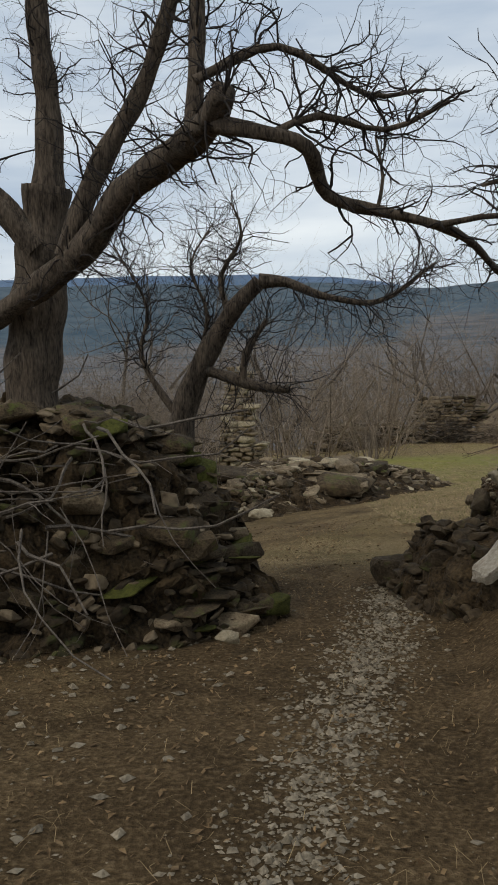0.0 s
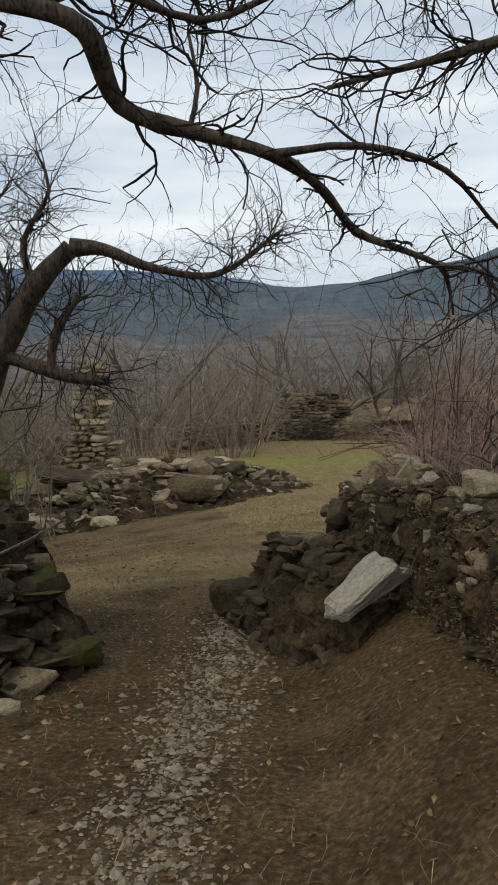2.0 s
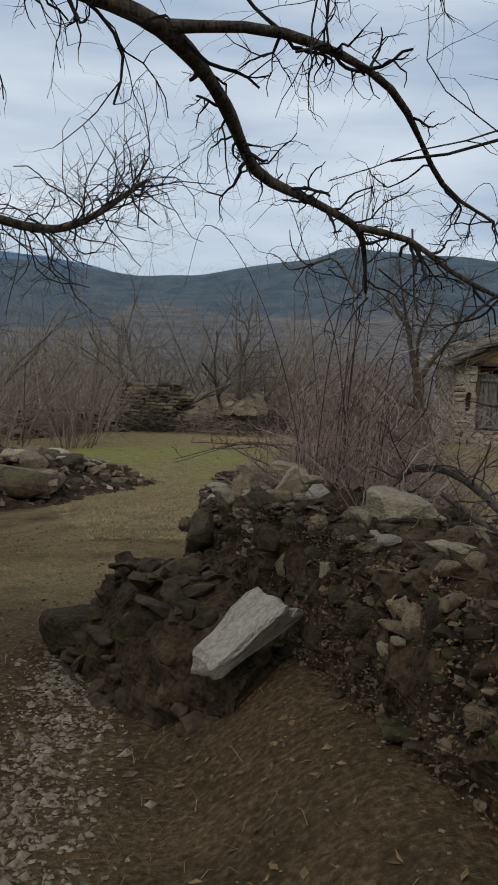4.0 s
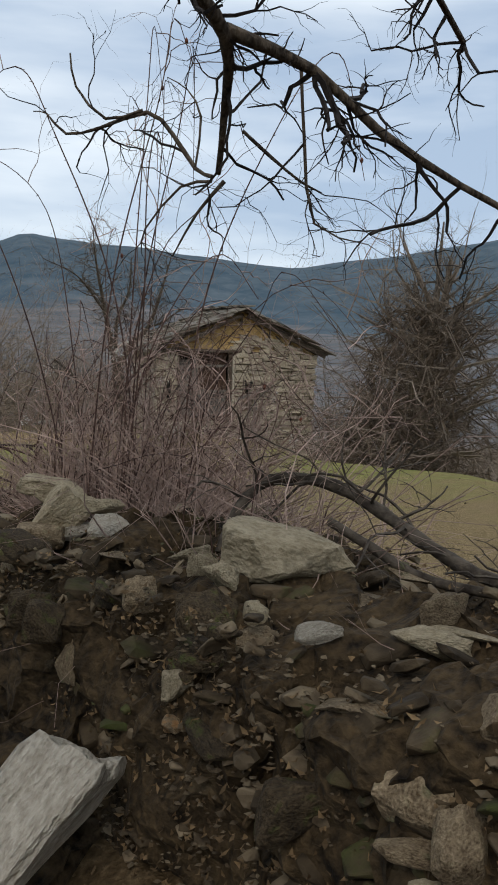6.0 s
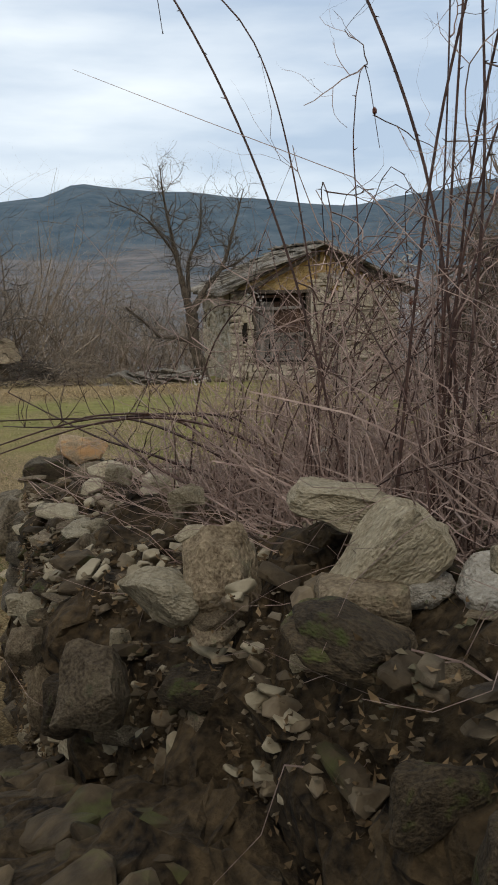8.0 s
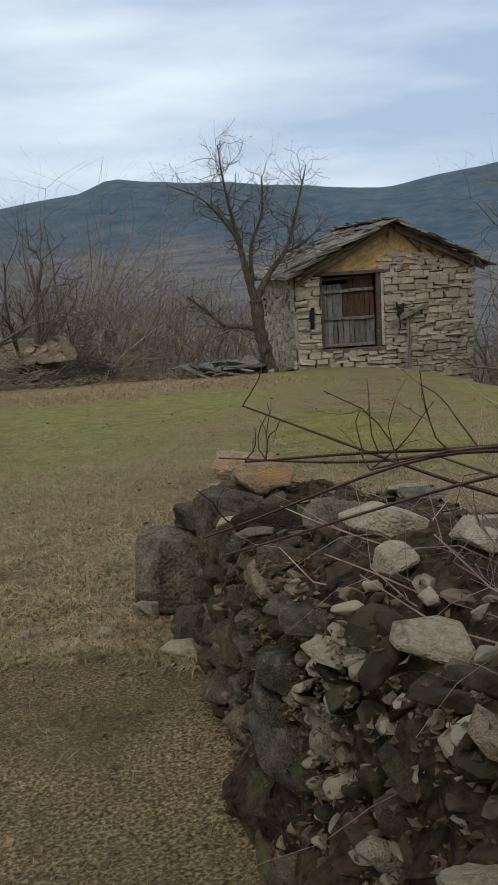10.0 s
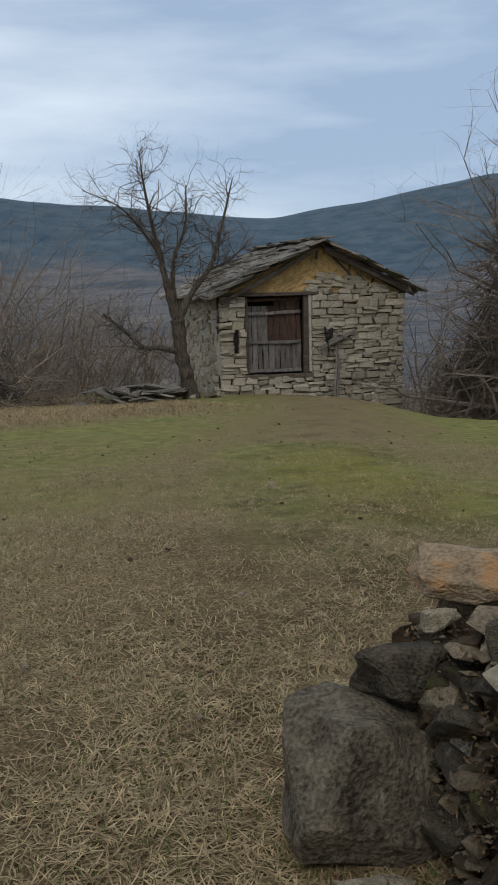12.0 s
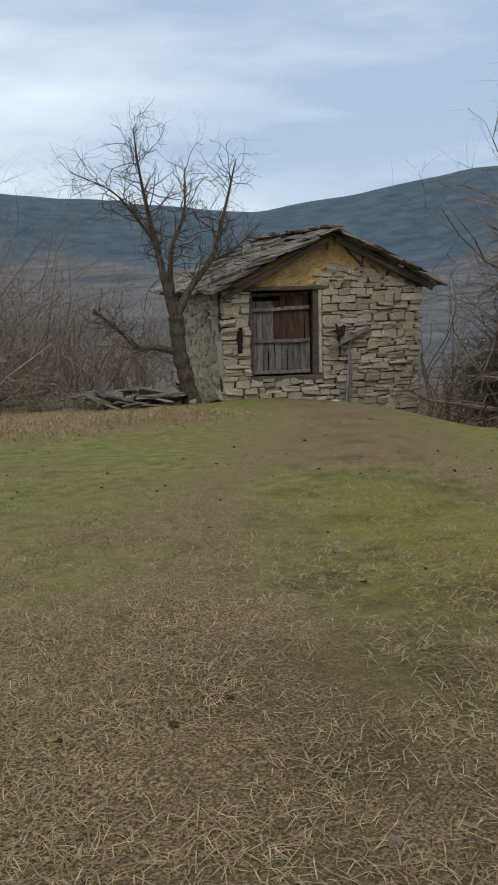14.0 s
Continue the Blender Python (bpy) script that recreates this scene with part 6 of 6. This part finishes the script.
own_stone("yellow_stone", (0.8, 9.04, zof(0.8, 9.04) + 0.03), (0.2, 0.13, 0.09), (0, 0, -20), RUST_STONE, "flat yellowish stone lying on the path", False, 3)
own_stone("path_stone", (0.84, 7.88, 0.0), (0.14, 0.12, 0.14), (0, 0, 40), PALE, "small pale stone on the path's edge", False, 1)


# dry twigs and stems caught on the wall
p = Pile()
for k in range(120):
    i = int(rngc.uniform(10, N - 2))
    q = on_wall(i, rngc.uniform(-0.9, 0.8), 1.0) + Vector((0, 0, 0.02))
    grow(p, rngc, tuple(q), (rngc.gauss(0, 0.6), rngc.gauss(0, 0.9), rngc.gauss(-0.1, 0.35)), rngc.uniform(0.03, 0.13), rngc.uniform(0.0006, 0.0014), 1 if rngc.random() < 0.3 else 0, 0.02, 0.4, (1, 2), (3, 3), 0.6, 0.16, 0.0, 4)
tagged(p.done("dry_stems", THICKET), "dry stems and twigs caught on the old wall", "twigs", kind="stuff")


# ---- litter on the ground ----
rngg = random.Random(44)
spots = []
for _ in range(5200):
    y = rngg.uniform(3.5, 9.8)
    x = 1.42 + (y - 5) * 0.08 + rngg.gauss(0, 0.135)
    spots.append((x, y, zof(x, y) + 0.003, rngg.uniform(0.006, 0.02) if rngg.random() < 0.86 else rngg.uniform(0.02, 0.04)))
for _ in range(2600):
    x, y = rngg.uniform(-1.2, 3.0), rngg.uniform(3.2, 11.5)
    track = abs(x - 2.05 - (y - 5) * 0.05) < 0.28 or abs(x - 0.92 - (y - 5) * 0.06) < 0.16
    spots.append((x, y, zof(x, y) + 0.002, rngg.uniform(0.003, 0.008) if track else rngg.uniform(0.004, 0.017)))
for _ in range(130):
    x, y = rngg.gauss(0.3, 0.6), rngg.uniform(4.2, 9.0)
    spots.append((x, y, zof(x, y) + 0.005, rngg.uniform(0.02, 0.05)))
chips("gravel", spots, GRAVEL, "loose grey gravel strip along the middle of the path")


def litter(name, count, area, mat, label, size, curl, category):
    p = Pile()
    for _ in range(count):
        x, y = area(rngg)
        zz, a, s = zof(x, y), rngg.uniform(0, 6.28), rngg.uniform(*size)
        c, sn, w = math.cos(a), math.sin(a), s * rngg.uniform(0.3, 0.6)
        p.add([(x - c * s, y - sn * s, zz + 0.004), (x + sn * w, y - c * w, zz + rngg.uniform(0, curl)), (x + c * s, y + sn * s, zz + rngg.uniform(0.004, curl)), (x - sn * w, y + c * w, zz + rngg.uniform(0, curl))], [(0, 1, 2, 3)])
    return tagged(p.done(name, mat), label, category, kind="stuff")


litter("dead_leaves", 6500, lambda r: (r.uniform(-1.6, 1.2) if r.random() < 0.75 else r.uniform(1.2, 3.0), r.uniform(3.2, 14.5)), LEAF, "fallen brown leaves scattered over the path", (0.008, 0.024), 0.018, "leaves")


def blades(name, count, area, mat, label, length, rise, width, category):
    p = Pile()
    for _ in range(count):
        x, y = area(rngg)
        zz, a, s = zof(x, y), rngg.uniform(0, 6.28), rngg.uniform(*length)
        c, sn, e = math.cos(a) * s, math.sin(a) * s, rngg.uniform(*rise)
        wx, wy = -math.sin(a) * width, math.cos(a) * width
        mx, my = x + c * 0.5 + rngg.gauss(0, s * 0.08), y + sn * 0.5 + rngg.gauss(0, s * 0.08)
        p.add([(x - wx, y - wy, zz), (x + wx, y + wy, zz), (mx + wx, my + wy, zz + e), (mx - wx, my - wy, zz + e), (x + c, y + sn, zz + e * rngg.uniform(0.2, 1.3))], [(0, 1, 2, 3), (3, 2, 4)])
    return tagged(p.done(name, mat), label, category, kind="stuff")


def near_field(r):
    d = 1.0 + 11 * r.random() ** 1.6
    a = radians(r.uniform(-12, 58))
    x, y = 2.0 + d * math.sin(a), 12.4 + d * math.cos(a)
    while wavy(x, y, 2.3, 1.0) + wavy(x, y, 6.1, 3.0) < r.uniform(-1.6, 0.5):
        d = 1.0 + 11 * r.random() ** 1.6
        a = radians(r.uniform(-12, 58))
        x, y = 2.0 + d * math.sin(a), 12.4 + d * math.cos(a)
    return x, y


blades("straw", 78000, near_field, STRAW, "flattened dry straw and hay over the field", (0.025, 0.14), (0.004, 0.022), 0.0019, "straw")
blades("grass", 16000, near_field, GREEN_BLADE, "short sparse green winter grass", (0.015, 0.045), (0.008, 0.03), 0.0015, "grass")
blades("dry_grass", 3000, lambda r: (r.uniform(-1.5, 2.6), r.uniform(4, 13)), STRAW, "thin dry grass stems on the path's edges", (0.03, 0.12), (0.004, 0.04), 0.001, "grass")
blades("dead_grass", 9000, lambda r: (r.uniform(4.5, 11.2), 30.0 + r.gauss(0, 1.3)), STRAW, "pale dead grass and weeds along the field's far edge", (0.06, 0.3), (0.01, 0.09), 0.004, "grass")
blades("dry_weeds", 260, lambda r: (9.6 + r.gauss(0, 0.9), 33.6 + r.gauss(0, 0.6)), BRUSH, "pale upright dry weeds before the thicket", (0.05, 0.3), (0.1, 0.6), 0.004, "weeds")
for x, y, w in ((2.66, 15.38, 0.05), (3.88, 15.76, 0.045), (2.29, 13.63, 0.07), (5.86, 18.65, 0.08), (3.17, 15.58, 0.03), (3.0, 14.5, 0.03)):
    own_stone("pebble", (x, y, zof(x, y) + w * 0.25), (w, w * 0.8, w), (0, 0, 40 * x), PALE, "small pale stone lying in the straw")
chips("clods", [(x, y, zof(x, y) + 0.006, rngg.uniform(0.012, 0.04)) for x, y in ((rngg.uniform(2, 12), rngg.uniform(15, 29)) for _ in range(170))], RUBBLE, "dark clods and droppings scattered over the field", "clods")
